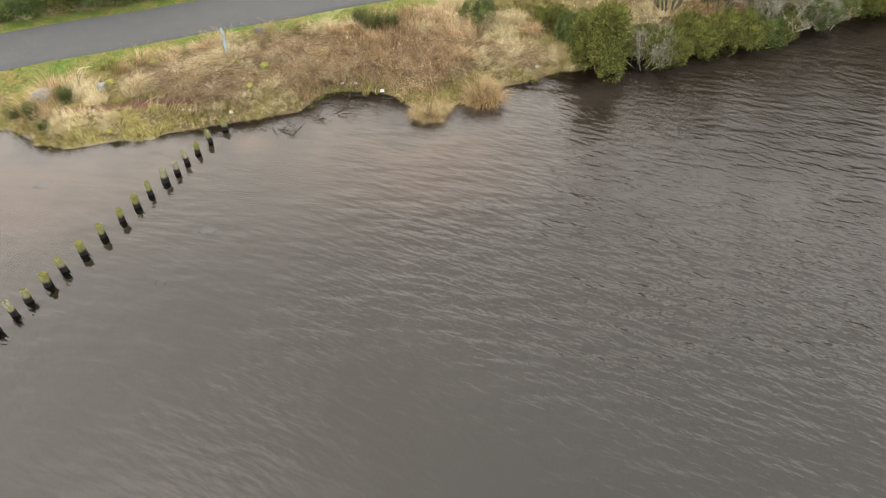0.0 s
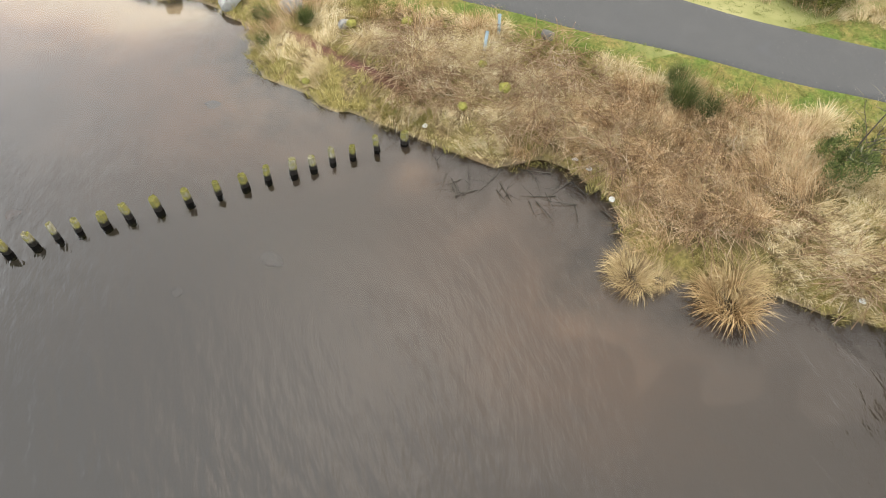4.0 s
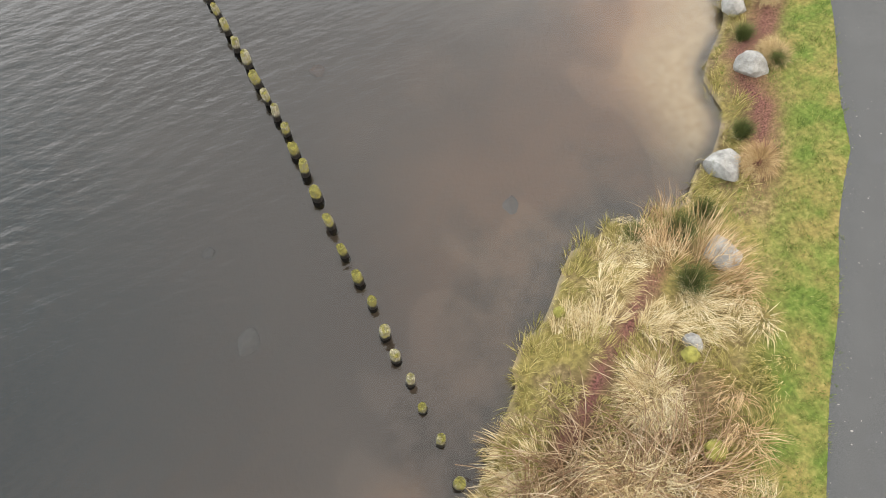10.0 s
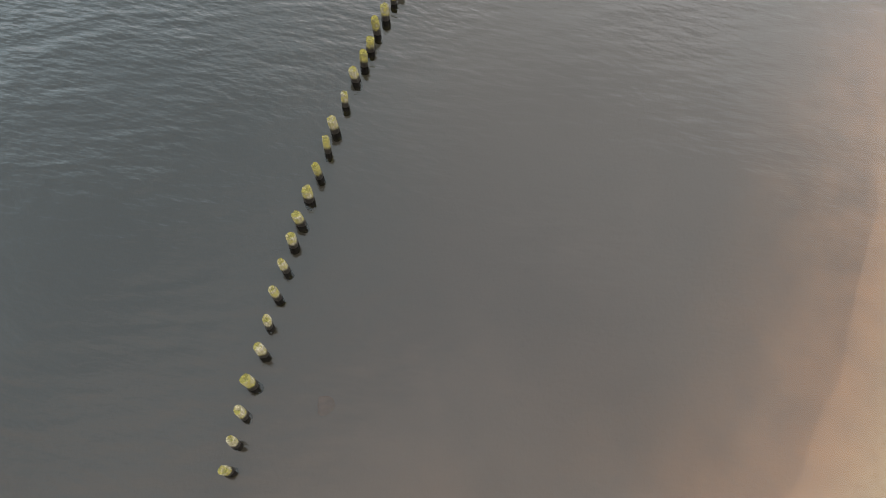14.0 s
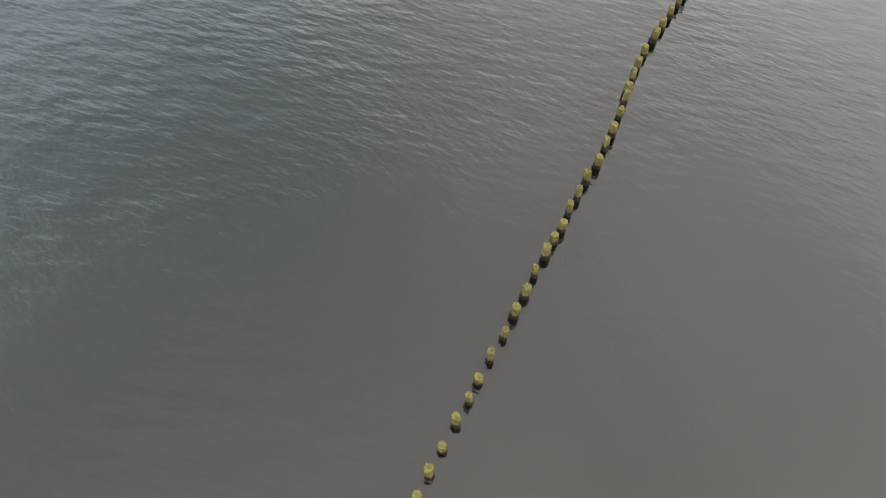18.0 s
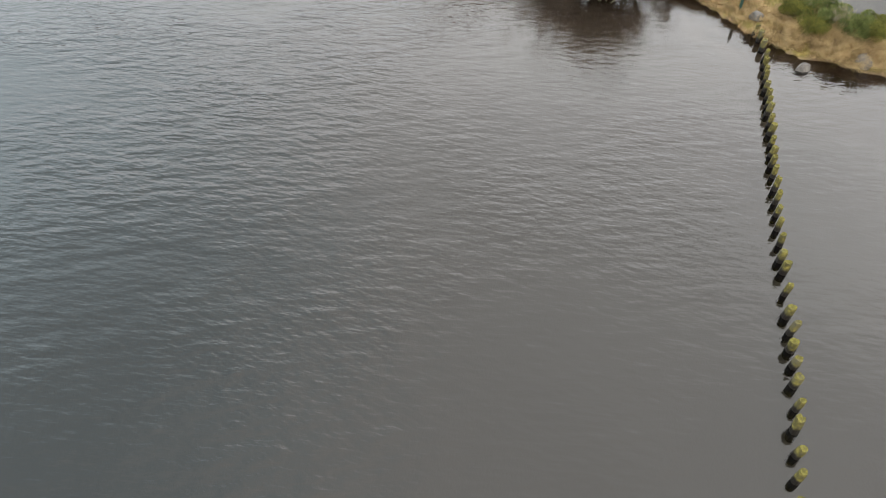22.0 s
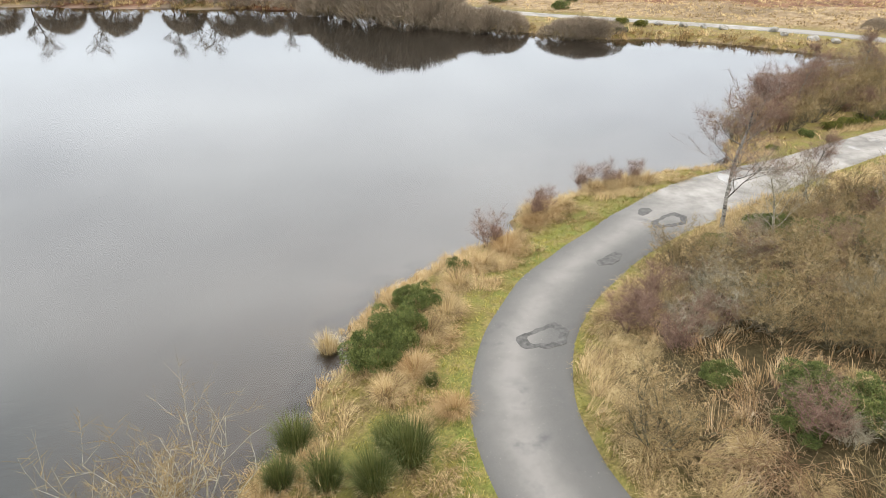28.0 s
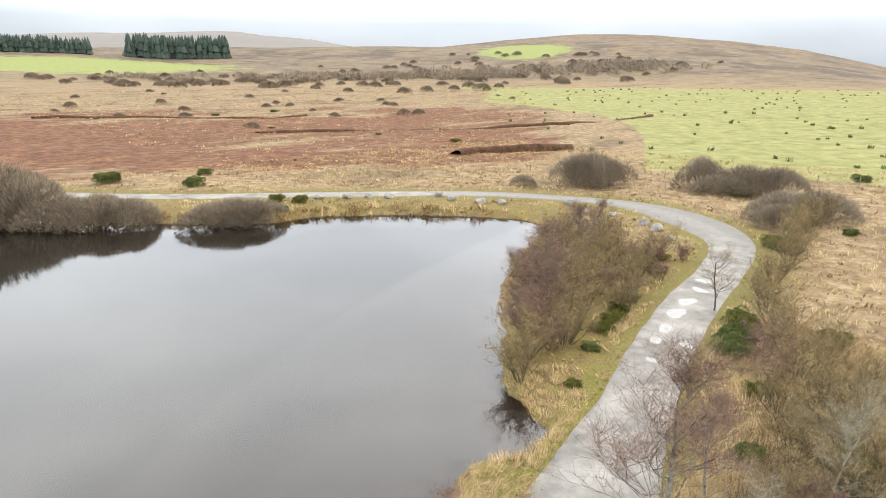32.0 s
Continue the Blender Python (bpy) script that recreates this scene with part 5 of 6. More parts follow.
for x, y, k, s in ((28.6, 127.4, 0, 0.9), (30.6, 128.6, 0, 1.0), (33.0, 130.2, 1, 1.2), (35.2, 131.4, 1, 1.3), (37.4, 133.0, 1, 1.4), (39.8, 134.6, 1, 1.4), (42.6, 136.6, 1, 1.4), (45.4, 138.2, 0, 1.2), (48.6, 139.6, 1, 1.2), (52.0, 141.2, 0, 1.1), (33.4, 128.0, 0, 1.0), (36.4, 129.4, 0, 1.1), (39.4, 131.0, 0, 1.2), (42.6, 132.6, 0, 1.2), (46.0, 134.2, 0, 1.2), (49.6, 135.8, 0, 1.1), (53.4, 137.4, 0, 1.0), (44.2, 130.2, 0, 0.9), (48.4, 131.6, 0, 0.9), (56.8, 139.6, 0, 0.9), (40.8, 128.4, 0, 0.8), (52.4, 133.4, 0, 0.8)):
    plant(rng.choice((willows, reds)[k]), x, y, s, rng, 0.95)
for x, y, s in ((36.6, 127.4, 0.9), (38.6, 128.0, 1.0), (40.6, 128.8, 0.9), (43.4, 129.6, 1.1), (50.4, 131.2, 1.1), (53.4, 132.4, 1.0), (33.6, 126.4, 0.7), (29.4, 124.8, 0.6)):
    plant(rng.choice(gorses), x, y, s, rng, 0.7)
for x, y, z in scatter((30, 58, 126, 146), 44, 57, lambda x, y, d, rd, z: (rd > 2.8) & (d > 0.6)):
    plant(rng.choice((reds, reds, willows)[rng.randrange(3)]), x, y, rng.uniform(0.6, 1.1), rng, 0.95)
# right of the road
for x, y, k, s in ((26.0, 113.8, 0, 0.9), (27.8, 112.0, 0, 1.0), (30.2, 111.2, 0, 1.1), (29.6, 114.6, 0, 0.9), (32.8, 113.6, 0, 1.1), (33.0, 116.4, 0, 0.9), (35.6, 115.0, 0, 1.1), (36.4, 118.0, 1, 1.0), (38.4, 117.0, 0, 1.1), (40.2, 119.4, 1, 1.0), (41.4, 116.6, 0, 1.0), (42.8, 119.4, 0, 1.1), (23.6, 113.2, 0, 0.9), (24.8, 108.4, 0, 1.0), (27.2, 106.8, 0, 1.1), (31.4, 108.6, 0, 1.1), (34.2, 110.6, 0, 1.0), (37.6, 113.6, 0, 1.0), (46.6, 121.6, 0, 0.9), (50.0, 123.0, 0, 0.9), (54.0, 123.6, 0, 1.0), (60.0, 124.4, 0, 1.1), (64.6, 125.4, 0, 1.1), (69.0, 127.0, 0, 1.2), (73.0, 127.6, 0, 1.2), (77.6, 128.4, 0, 1.3), (29.0, 109.0, 2, 1.0), (32.2, 115.0, 2, 0.8), (26.8, 110.4, 2, 1.0)):
    plant(rng.choice((willows, reds, greys)[k]), x, y, s, rng, 0.9)
for x, y, s in ((38.6, 120.6, 1.3), (40.4, 121.2, 1.4), (42.6, 121.6, 1.3), (44.2, 122.2, 1.2), (44.0, 117.0, 1.2), (34.2, 117.6, 0.9), (28.6, 115.8, 0.8), (65.3, 127.0, 1.2), (30.4, 112.6, 1.2), (36.8, 112.0, 1.1), (76.2, 124.0, 1.0)):
    plant(rng.choice(gorses), x, y, s, rng, 0.85)

# ---- the far shore and the moor ----
for x, y, s, t in ((18.5, 191.8, 5.4, 1.1), (14.5, 196.0, 6.4, 1.05), (21.8, 188.5, 4.4, 1.0), (9.6, 202.0, 5.4, 1.15), (24.0, 184.6, 3.3, 0.9), (27.2, 182.6, 3.3, 0.9), (29.4, 180.6, 2.8, 0.9), (6.5, 205.0, 4.0, 1.0), (35.4, 174.6, 2.8, 0.75), (37.4, 173.6, 3.0, 0.8), (39.6, 172.8, 2.6, 0.75), (2.0, 210.2, 3.5, 1.0), (-4.0, 214.4, 3.5, 1.0), (-9.6, 217.0, 3.7, 1.0), (17.0, 197.0, 4.2, 1.1), (-18.0, 221.0, 3.5, 1.0), (-30.0, 225.0, 3.9, 1.0), (-40.0, 228.0, 3.9, 1.0), (-52.0, 232.0, 4.0, 1.0), (22.6, 192.0, 3.9, 1.0)):
    plant(rng.choice(scrubs), x, y, s, rng, t)
for x, y, s in ((45.3, 177.6, 1.3), (47.2, 175.4, 1.3), (43.2, 173.4, 1.1), (113.6, 132.0, 1.6), (65.6, 127.4, 1.6), (44, 196, 1.8), (36.0, 206.0, 2.2), (50.0, 205.0, 1.5), (91.0, 140.2, 1.6)):
    plant(rng.choice(gorses), x, y, s, rng, 0.8)
for x, y, s, t in ((83.2, 157.4, 3.0, 1.3), (82.0, 159.4, 2.7, 1.3), (85.0, 155.6, 2.5, 1.2), (91.8, 145.9, 2.8, 1.3), (92.8, 140.4, 3.4, 0.9), (94.8, 137.2, 3.4, 0.85), (89.6, 143.0, 2.7, 0.8), (78.4, 131.0, 3.0, 0.9), (80.4, 128.2, 3.2, 0.9), (74.2, 130.0, 2.3, 0.9), (76.0, 164.0, 1.7, 0.8)):
    plant(rng.choice(scrubs), x, y, s, rng, t, label="bare winter shrub beside the road at the field's edge")
far_tree = thing("bare_tree", tree_meshes(21, 8.0, DARKBARK, FARBUSH, (0.05, 0.0), 2, 5, 7, 5, 2.5, 0.9), "bare dark winter tree on the far shore", "tree", "far trees")
for x, y, s, a in ((-12.0, 219.0, 1.0, 0), (-20.0, 224.0, 1.1, 120), (-33.0, 229.0, 1.1, 40), (-46.0, 233.0, 1.2, 250), (1.0, 213.0, 0.8, 70), (-58.0, 238.0, 1.1, 10)):
    copy_thing(far_tree, pose(x, y, spot(x, y), 0, 0, a) @ Matrix.Diagonal((s, s, s, 1)))
ivy = thing("ivy_tree", tree_meshes(23, 7.0, DARKBARK, FARBUSH, (0.0, 0.05), 2, 4, 7, 3, 2.5, 0.8) + [("ivy", spiky_mesh("ivy", 7, 9, 2600, 0.3, 0.12, GORSE, 3.2), "dark green ivy round the trunk")], "bare tree wrapped in dark ivy", "tree")
ivy.matrix_world = pose(-16.5, 219.5, spot(-16.5, 219.5))
for seed, box, n, s in ((58, (150, 700, 560, 760), 30, 3.4), (59, (40, 300, 300, 470), 14, 1.6), (31, (230, 520, 380, 640), 34, 4.4), (33, (150, 330, 480, 700), 45, 4.2), (35, (420, 760, 420, 700), 60, 4.6), (37, (60, 200, 270, 400), 12, 1.8)):
    for x, y, z in scatter(box, n, seed, lambda x, y, d, rd, z: (rd > 8) & (d > 8)):
        plant(rng.choice(scrubs), x, y, s * rng.uniform(0.6, 1.2), rng, 0.8)
for x, y, z in scatter((62, 150, 178, 330), 9, 39, lambda x, y, d, rd, z: (rd > 8) & (d > 8)):
    plant(rng.choice(gorses), x, y, rng.uniform(0.8, 2.0), rng, 0.5)
rush_field = scatter((105, 460, 120, 360), 230, 41, lambda x, y, d, rd, z: (np.degrees(np.arctan2(x - 3, y - 105)) > 50) & (rd > 8))
tufts("field_rushes", rush_field, 22, 0.5, 0.8, 0.2, 0.5, GORSE, 42, "dark rush tufts dotted over the green pasture")
moor_far = scatter((60, 420, 150, 480), 9000, 43, lambda x, y, d, rd, z: (rd > 5) & (d > 5) & (np.degrees(np.arctan2(x - 3, y - 105)) < 52))
tufts("moor_grass", moor_far, 4, 0.8, 0.5, 0.25, 1.1, TAWNY, 44, "distant moor grass")


def peat_bank(name, line, height, width):
    """A cut edge of peat: a low dark overhanging bank along a line."""
    p = smooth_line(line, False, 12)
    p = p + 2.2 * np.stack([waves(p[:, 0], p[:, 1], 3, 53), waves(p[:, 0], p[:, 1], 3, 54)], 1)
    n = len(p)
    t = np.gradient(p, axis=0)
    t = t / np.hypot(*t.T)[:, None]
    nrm = np.stack([-t[:, 1], t[:, 0]], 1)
    z = land(p[:, 0], p[:, 1])[0]
    w = width * (1 + 0.35 * waves(p[:, 0], p[:, 1], 3, 51))
    h = height * (0.8 + 0.9 * waves(p[:, 0], p[:, 1], 5, 52))
    rows = [(-0.6, -0.3), (-0.5, 0.55), (-0.25, 0.95), (0.3, 1.0), (1.0, 0.4), (1.6, -0.2)]
    co = np.stack([np.column_stack([p + nrm * (w * a)[:, None], z + h * b]) for a, b in rows], 1).reshape(-1, 3)
    k = len(rows)
    i = np.arange(n * k).reshape(n, k)
    quads = np.stack([i[:-1, :-1], i[1:, :-1], i[1:, 1:], i[:-1, 1:]], -1).reshape(-1, 4)
    return tagged(new(name, quad_mesh(name, co, quads[:, ::-1], PEAT)), "dark cut peat bank across the moor", "peat bank", "peat banks")


def peat_material():
    m = Nodes("heathery_peat")
    a = m.noise(0.8, 6, 0.7)
    return m.surface(m.ramp(a, [(0.3, (0.03, 0.02, 0.014)), (0.6, (0.11, 0.06, 0.035)), (0.8, (0.2, 0.12, 0.06))]), 0.95, m.bump(a, 0.8, 0.3), 0.1)


PEAT = peat_material()
peat_bank("peat_bank", ((92, 262), (112, 256), (140, 240), (168, 227), (188, 223), (228, 223)), 0.5, 1.6)
peat_bank("peat_bank", ((98, 198), (106, 195), (116, 192), (126, 190)), 1.1, 1.8)
peat_bank("peat_bank", ((60, 330), (84, 318), (110, 300), (135, 300)), 0.6, 1.2)


def conifers(name, centre, length, depth, turn, count, seed, height):
    """A plantation far off: rows of narrow ragged spires."""
    r = np.random.RandomState(seed)
    a, b = r.uniform(-0.5, 0.5, count) * length, r.uniform(-0.5, 0.5, count) * depth
    x = centre[0] + a * math.cos(turn) - b * math.sin(turn)
    y = centre[1] + a * math.sin(turn) + b * math.cos(turn)
    z = land(x, y)[0]
    co, tri = [], []
    sides = 7
    for px, py, pz in zip(x, y, z):
        h = height * r.uniform(0.75, 1.15)
        for lo, hi, w in ((0.02, 0.6, 0.24), (0.3, 0.85, 0.17), (0.6, 1.0, 0.1)):
            k = len(co)
            for i in range(sides):
                t = i * math.tau / sides
                rr = w * h * r.uniform(0.75, 1.2)
                co.append((px + rr * math.cos(t), py + rr * math.sin(t), pz + h * (lo + r.uniform(-0.04, 0.04))))
            co.append((px, py, pz + h * hi))
            tri += [(k + i, k + (i + 1) % sides, k + sides) for i in range(sides)]
    return tagged(new(name, quad_mesh(name, np.array(co), np.array(tri), CONIFER)), "dark conifer plantation on the far hillside", "plantation", kind="stuff")


conifers("plantation", (419, 1014), 125, 50, -0.43, 260, 5, 27)
conifers("plantation", (225, 1085), 200, 50, -0.25, 330, 6, 19)


def woodland(name, line, depth, count, seed, size):
    """A belt of leafless scrub wood far off: rounded heaps of fine upright twigs."""
    r = np.random.RandomState(seed)
    p = smooth_line(line, False, 10)
    i = r.randint(0, len(p), count)
    x, y = p[i, 0] + r.normal(0, depth, count), p[i, 1] + r.normal(0, depth, count)
    z = land(x, y)[0]
    per = 110
    k = count * per
    s = np.repeat(size * r.uniform(0.6, 1.3, count), per)
    n = unit(r.normal(0, 1, (k, 3)) * np.array([1, 1, 0.8]) + np.array([0, 0, 0.5]))
    base = np.stack([np.repeat(x, per), np.repeat(y, per), np.repeat(z, per)], 1) + n * (s * r.uniform(0.5, 1.0, k))[:, None] * np.array([1.0, 1.0, 0.8])
    d = unit(n + r.normal(0, 0.4, (k, 3)) + np.array([0, 0, 0.5]))
    side = unit(np.cross(d, r.normal(0, 1, (k, 3)))) * (0.05 * s)[:, None]
    co = np.stack([base - side, base + side, base + d * (0.4 * s)[:, None]], 1).reshape(-1, 3)
    return tagged(new(name, quad_mesh(name, co, np.arange(3 * k).reshape(-1, 3), FARBUSH)), "belt of leafless grey-brown scrub wood below the hill", "woodland", kind="stuff")


woodland("scrub_wood", ((330, 610), (400, 585), (470, 560), (540, 535), (610, 500), (660, 465)), 24, 330, 61, 6.0)
woodland("scrub_wood", ((220, 700), (270, 690), (330, 660)), 14, 40, 62, 4.5)

# ---- stones, markers, puddles ----
def plain_material(name, color, rough=0.6, amount=0.25):
    m = Nodes(name)
    a = m.noise(6, 4, 0.6)
    dark = tuple(v * (1 - amount) for v in color)
    return m.surface(m.ramp(a, [(0.3, dark), (0.7, color)]), rough, m.bump(a, 0.2, 0.01), 0.3)


SILTED, RUSTY = plain_material("silted_stone", (0.4, 0.365, 0.34), 0.9), plain_material("pale_silted_stone", (0.5, 0.33, 0.25), 0.9)
stones = [boulder_mesh(k, 0.62 + 0.08 * (k % 3)) for k in range(6)]


sunk = []
for k in range(5):
    me = stones[k].copy()
    me.materials.clear()
    me.materials.append(SILTED if k != 1 else RUSTY)
    sunk.append(me)


ROCK = plain_material("dark_wet_rock", (0.17, 0.16, 0.15), 0.85, 0.5)
rocks = []
for me in stones:
    me = me.copy()
    me.materials.clear()
    me.materials.append(ROCK)
    rocks.append(me)


def boulder(x, y, size, turn, label, z=None, group="boulders along the lake", kind=0, tall=1.0):
    ob = new("boulder", stones[kind % 6])
    ob.matrix_world = pose(x, y, spot(x, y) + 0.16 * size if z is None else z, 0, 0, turn) @ Matrix.Diagonal((size, size * 0.85, size * tall, 1))
    return tagged(ob, label, "boulder", group)


for k, (x, y, s, a) in enumerate(((10.4, 3.7, 1.0, 20), (12.05, 5.75, 1.15, 70), (14.3, 7.85, 1.0, 130), (15.6, 10.2, 1.0, 200), (17.4, 12.2, 1.0, 250), (8.6, 2.2, 0.5, 300))):
    boulder(x, y, s, a, "pale grey boulder in the grass by the shore", kind=k)
boulder(5.35, -4.1, 0.6, 40, "low grey stone in the grass beside the road", kind=3).data = rocks[3]
for k, (x, y, s, a) in enumerate(((10.5, 80.9, 0.75, 20), (13.1, 81.4, 1.0, 80), (9.1, 84.4, 0.9, 140))):
    boulder(x, y, s, a, "grey rock at the north shore", kind=k + 2).data = rocks[k + 2]
for k, (x, y) in enumerate(((50.1, 175.6), (52.5, 173.3), (55.0, 172.0), (56.9, 170.2), (62.2, 167.0), (61.4, 163.9), (63.1, 160.6), (64.2, 158.0), (65.9, 140.5), (64.0, 138.0), (61.1, 135.3), (69.3, 152.1), (66.7, 148.5), (67.8, 145.2))):
    boulder(x, y, 1.5 + 0.25 * math.sin(k * 2.3), 40 * k, "dark weathered boulder along the roadside", group="boulders along the road", kind=k, tall=0.9)
for k, (x, y, s, a) in enumerate(((7.0, 7.2, 0.7, 10), (4.1, 13.3, 0.55, 80), (0.0, 6.55, 0.75, 40), (-0.2, 9.1, 0.4, 0), (6.1, 4.8, 0.5, 60))):
    boulder(x, y, s, a, "flat stone lying just under the water", -0.21 - 0.03 * (k % 2), "sunken stones", k, 0.5).data = sunk[k]


TUBE = plain_material("grey_blue_plastic", (0.33, 0.42, 0.47), 0.5)
GREENPAINT = plain_material("dark_green_paint", (0.03, 0.075, 0.06), 0.6)
STAKE = plain_material("grey_stake_wood", (0.3, 0.26, 0.19), 0.9)
PAPER = plain_material("dirty_white_litter", (0.75, 0.74, 0.7), 0.7, 0.15)


def tube(name, radius, height, material, wall=0.006, sides=10):
    """An open pipe with a wall."""
    bm = bmesh.new()
    rings = []
    for rr, h in ((radius, -0.1), (radius, height), (radius - wall, height), (radius - wall, -0.1)):
        rings.append([bm.verts.new((rr * math.cos(i * math.tau / sides), rr * math.sin(i * math.tau / sides), h)) for i in range(sides)])
    for lo, hi in zip(rings[:-1], rings[1:]):
        for i in range(sides):
            bm.faces.new((lo[i], lo[(i + 1) % sides], hi[(i + 1) % sides], hi[i]))
    return bm


for x, y, lx, ly in ((5.35, -1.75, 16, 8), (6.0, -2.55, 12, 14)):
    e = tagged(new("tree_guard"), "grey-blue plastic tree guard tube on a stake in the grass", "tree guard", "tree guards")
    part("tube", tube("tube", 0.055, 0.75, TUBE), TUBE, e)
    bm = bmesh.new()
    bmesh.ops.create_cube(bm, size=1, matrix=Matrix.Translation((0.085, 0, 0.3)) @ Matrix.Diagonal((0.03, 0.03, 0.85, 1)))
    bmesh.ops.bevel(bm, geom=bm.edges[:], offset=0.004, segments=1, affect="EDGES")
    part("stake", bm, STAKE, e, "grey wooden stake")
    e.matrix_world = pose(x, y, spot(x, y), lx, ly, 20)
for x, y in ((-0.15, 95.1), (8.5, 85.2)):
    e = tagged(new("marker_post"), "short dark green marker post in the grass by the road", "marker post", "marker posts")
    bm = bmesh.new()
    bmesh.ops.create_cube(bm, size=1, matrix=Matrix.Translation((0, 0, 0.42)) @ Matrix.Diagonal((0.11, 0.11, 1.0, 1)))
    bmesh.ops.bevel(bm, geom=bm.edges[:], offset=0.012, segments=2, affect="EDGES")
    part("shaft", bm, GREENPAINT, e)
    bm = bmesh.new()
    bmesh.ops.create_cone(bm, cap_ends=True, segments=4, radius1=0.085, radius2=0.02, depth=0.06, matrix=Matrix.Translation((0, 0, 0.945)) @ Matrix.Rotation(radians(45), 4, "Z"))
    part("cap", bm, GREENPAINT, e)
    e.matrix_world = pose(x, y, spot(x, y), 3, -4, 15)
for k, (x, y) in enumerate(((0.35, -2.75), (-0.15, -2.95), (-1.35, -3.1), (3.2, 1.05), (-6.7, -7.3))):
    bm = bmesh.new()
    bmesh.ops.create_icosphere(bm, subdivisions=2, radius=0.09)
    for v in bm.verts:
        v.co *= 1 + 0.5 * noise.noise(v.co * 14 + Vector((k * 3, 0, 0)))
        v.co.z *= 0.45
    ob = part("litter", bm, PAPER)
    ob.matrix_world = pose(x, y, spot(x, y) + 0.12, 10, 5, 70 * k)
    tagged(ob, "scrap of crumpled white litter on the shore", "litter", "litter on the shore")


def twig_stick(x, y, length, turn):
    """A dead branch lying in the shallows."""
    w = Wood(int(x * 10 + y))
    w.grow((0, 0, 0), (1, 0, 0.06), length, 0.018, 1, 0.12, 3, 0.0, 0.25, 1)
    e = thing("fallen_branch", [("stem", w.branch_mesh("stem", DARKBARK, 4), "")], "dark dead branch lying in the shallow water", "branch", "fallen branches")
    e.matrix_world = pose(x, y, 0.02, 0, 0, turn)


r_brush = random.Random(77)
for k in range(16):
    t = k / 15
    twig_stick(1.9 - 3.4 * t + r_brush.uniform(-0.5, 0.3), 0.9 - 3.5 * t + r_brush.uniform(-0.1, 0.9), r_brush.uniform(0.5, 1.1), r_brush.uniform(60, 200))
for x, y, l, a in ((0.9, -0.6, 1.2, 120), (0.2, -1.9, 1.0, 60), (1.5, 0.2, 1.1, 160), (-0.3, -2.3, 0.9, 100), (-0.9, -2.5, 0.8, 20), (0.6, -1.3, 0.7, 200)):
    twig_stick(x, y, l, a)


def puddle_material():
    m = Nodes("muddy_puddle_water")
    return m.surface(m.ramp(m.noise(1.5, 3), [(0.3, (0.16, 0.148, 0.135)), (0.7, (0.24, 0.225, 0.205))]), 0.22, m.bump(m.noise(6, 2), 0.02, 0.02), 0.5)


PUDDLE = puddle_material()
DAMP = plain_material("damp_broken_asphalt", (0.125, 0.122, 0.118), 0.8, 0.6)


def disc(name, x, y, rx, ry, turn, seed, z, material, label, category, group, hole=0.0):
    """A flat patch with an uneven outline, a few millimetres thick; with hole, a ring."""
    r = np.random.RandomState(seed)
    n = 28
    a = np.linspace(0, math.tau, n, endpoint=False)
    wob = 1 + 0.16 * np.sin(2 * a + r.uniform(0, 6)) + 0.12 * np.sin(3 * a + r.uniform(0, 6)) + 0.07 * np.sin(7 * a + r.uniform(0, 6))
    bm = bmesh.new()
    out = [bm.verts.new((rx * w * math.cos(t), ry * w * math.sin(t), 0)) for t, w in zip(a, wob)]
    low = [bm.verts.new((v.co.x * 1.04, v.co.y * 1.04, -0.03)) for v in out]
    if hole:
        inn = [bm.verts.new((v.co.x * hole, v.co.y * hole, 0)) for v in out]
    for i in range(n):
        j = (i + 1) % n
        bm.faces.new((low[i], low[j], out[j], out[i]))
        if hole:
            bm.faces.new((out[i], out[j], inn[j], inn[i]))
    if not hole:
        bm.faces.new(out)
    ob = part(name, bm, material)
    ob.matrix_world = pose(x, y, z, 0, 0, turn)
    return tagged(ob, label, category, group)


TOP = ROAD_HEIGHT + 0.034
for k, (x, y, rx, ry) in enumerate(((45.2, 126.2, 1.0, 0.6), (42.5, 125.7, 1.0, 0.7), (39.5, 124.9, 0.8, 0.5), (37.3, 124.4, 0.55, 0.4), (37.9, 122.9, 0.6, 0.35), (36.6, 122.5, 0.45, 0.25), (48.3, 126.7, 0.9, 0.4), (22.6, 119.9, 1.0, 0.6), (50.6, 127.4, 0.8, 0.4), (34.6, 123.2, 0.5, 0.3))):
    disc("puddle", x, y, rx * 0.9, ry * 0.9, 15 + 7 * k, k, TOP, PUDDLE, "shallow pale muddy puddle on the road", "puddle", "puddles in the road")
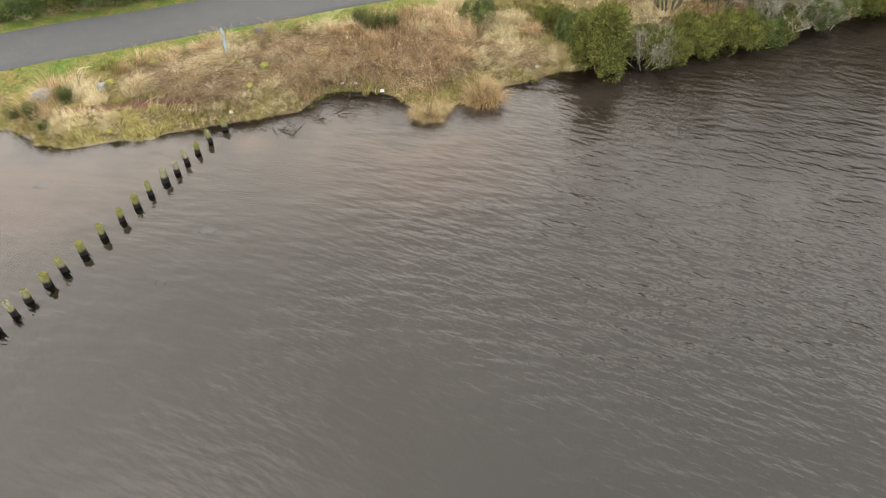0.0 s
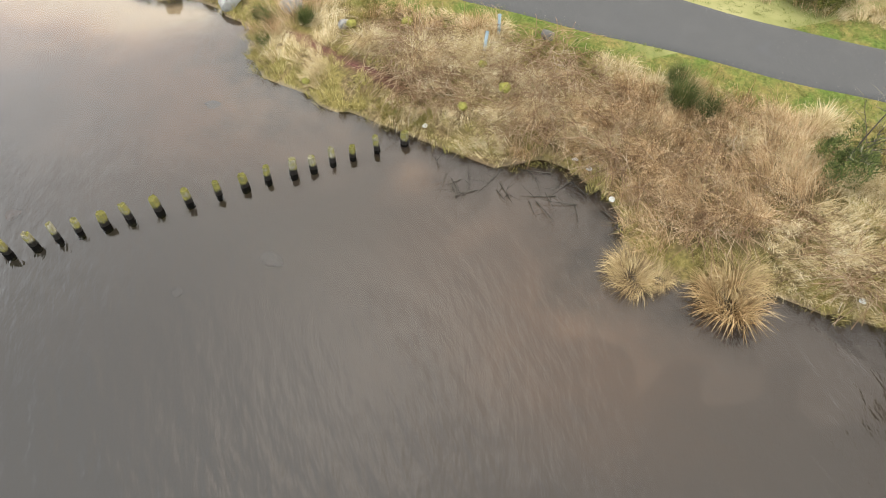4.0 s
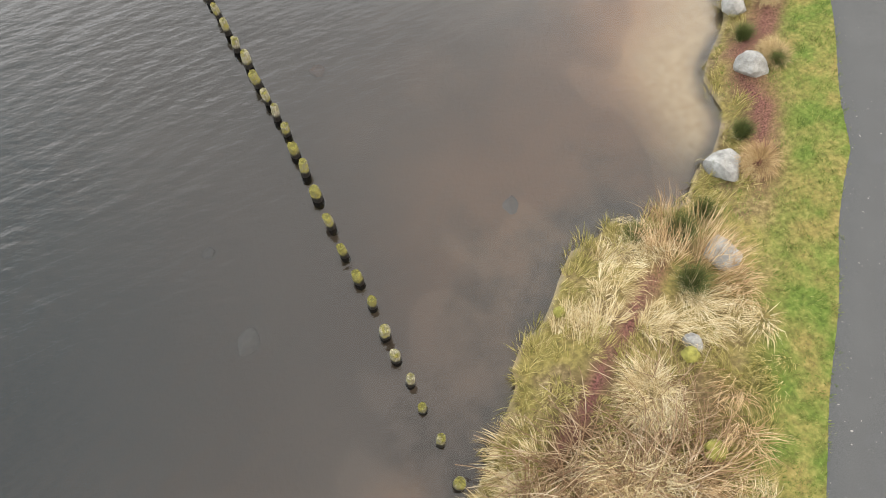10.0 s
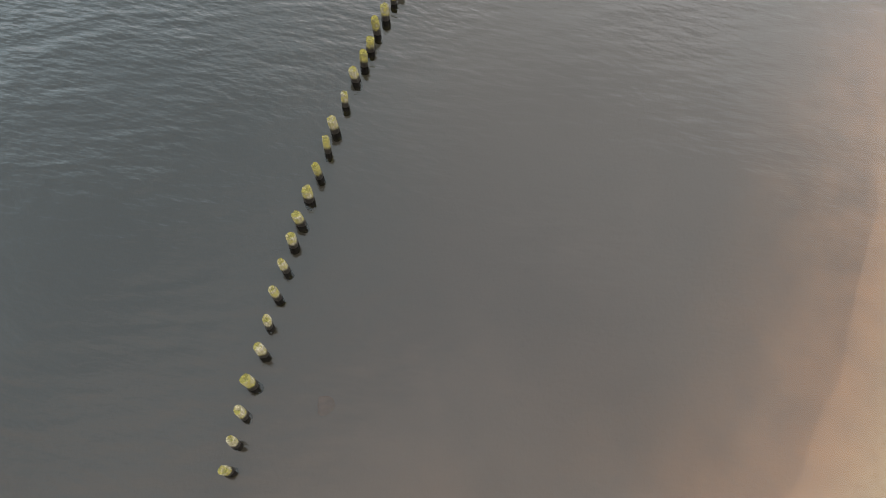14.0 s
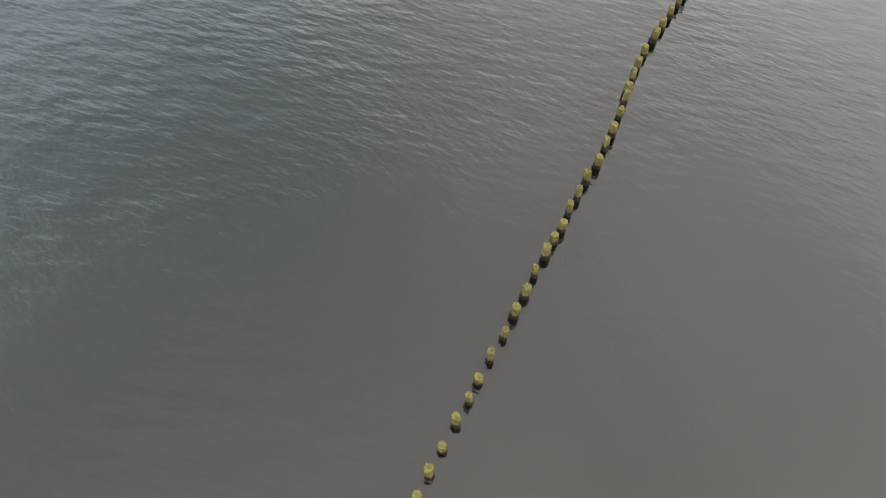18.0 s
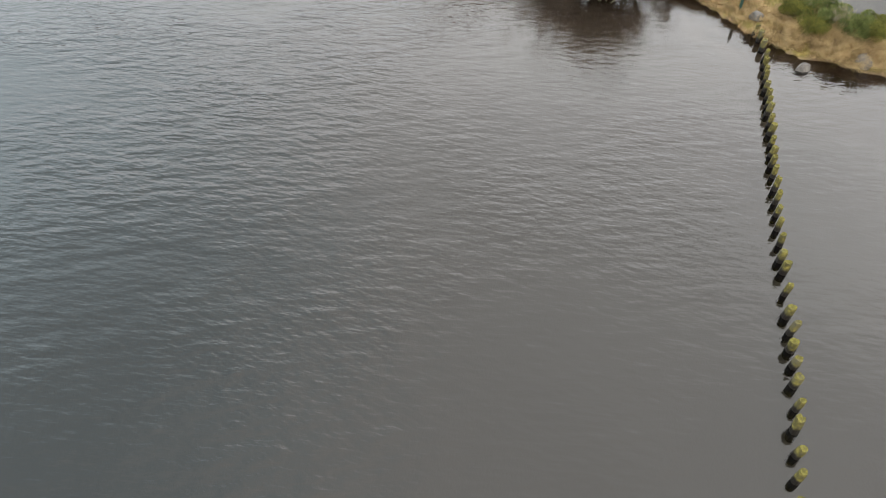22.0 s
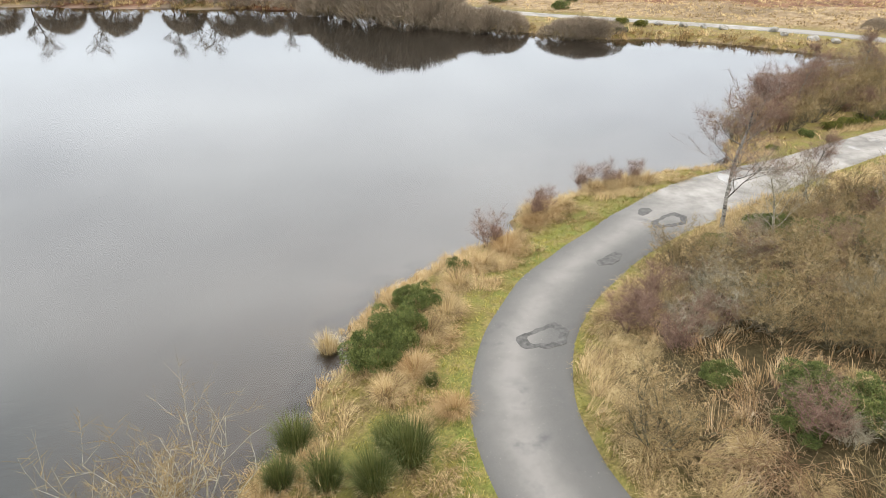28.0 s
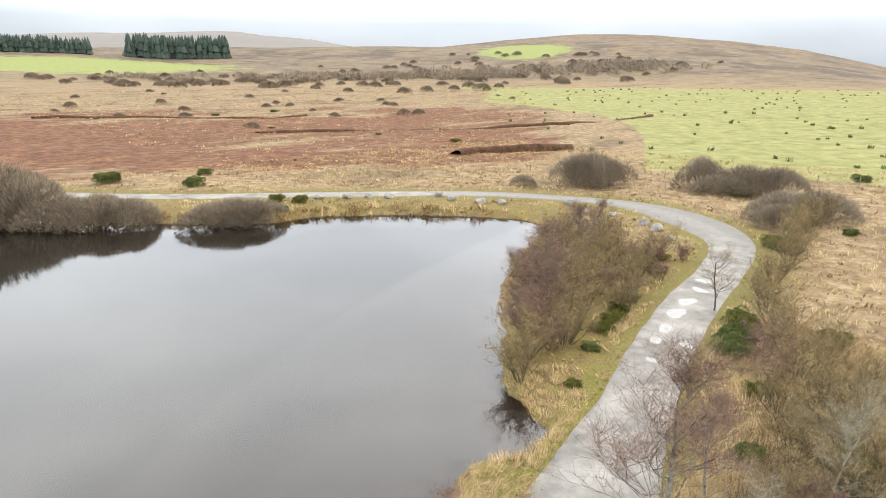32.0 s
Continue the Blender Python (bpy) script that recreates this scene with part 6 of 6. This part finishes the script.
for k, (x, y, rx, ry, h) in enumerate(((5.8, 107.1, 1.0, 0.75, 0.62), (11.1, 112.3, 0.75, 0.4, 0.0), (16.1, 115.5, 1.1, 0.7, 0.6), (15.4, 116.9, 0.5, 0.35, 0.0))):
    disc("road_patch", x, y, rx, ry, 30, 40 + k, TOP + 0.002, DAMP, "dark broken patch in the asphalt", "road patch", "patches in the road", h)

MOSS = plain_material("yellow_moss", (0.27, 0.25, 0.06), 0.95, 0.6)
for k, (x, y, s) in enumerate(((3.4, -1.7, 0.34), (3.0, -0.1, 0.26), (8.3, 2.0, 0.3), (7.6, 0.2, 0.36), (4.6, -1.4, 0.24), (6.5, 4.1, 0.22), (9.4, 86.1, 0.4))):
    bm = bmesh.new()
    bmesh.ops.create_icosphere(bm, subdivisions=3, radius=1)
    for v in bm.verts:
        v.co *= 1 + 0.28 * noise.noise(v.co * 2.2 + Vector((k * 5, 0, 0))) + 0.08 * noise.noise(v.co * 8)
        v.co.z *= 0.6
    ob = part("moss_cushion", bm, MOSS)
    ob.matrix_world = pose(x, y, spot(x, y) + 0.25, 0, 0, 50 * k) @ Matrix.Diagonal((s * 0.6, s * 0.6, s * 0.7, 1))
    tagged(ob, "rounded yellow-green moss cushion among dry grass", "moss", "moss cushions")

# wire fence at the field's edge
fence = tagged(new("field_fence"), "sagging wire fence on thin wooden posts", "fence")
fence_line = smooth_line(((88, 172), (92, 160), (98, 150), (104, 140), (112, 128)), False, 3)
for k, (x, y) in enumerate(fence_line):
    bm = bmesh.new()
    bmesh.ops.create_cone(bm, cap_ends=True, segments=7, radius1=0.07, radius2=0.06, depth=1.5, matrix=Matrix.Translation((x, y, spot(x, y) + 0.55)))
    part("fence_post", bm, STAKE, fence)
for h in (0.6, 1.1):
    w = Wood(1)
    for (ax, ay), (bx, by) in zip(fence_line[:-1], fence_line[1:]):
        w.tubes.append((Vector((ax, ay, spot(ax, ay) + h)), Vector((bx, by, spot(bx, by) + h)), 0.006, 0.006))
    ob = new("wire", w.branch_mesh("wire", STAKE))
    ob.parent = fence

for proto in (*willows, *reds, *greys, *gorses, *brooms, *canes, *scrubs, *sedges, *straws, tall_gorse, far_tree):
    remove(proto)
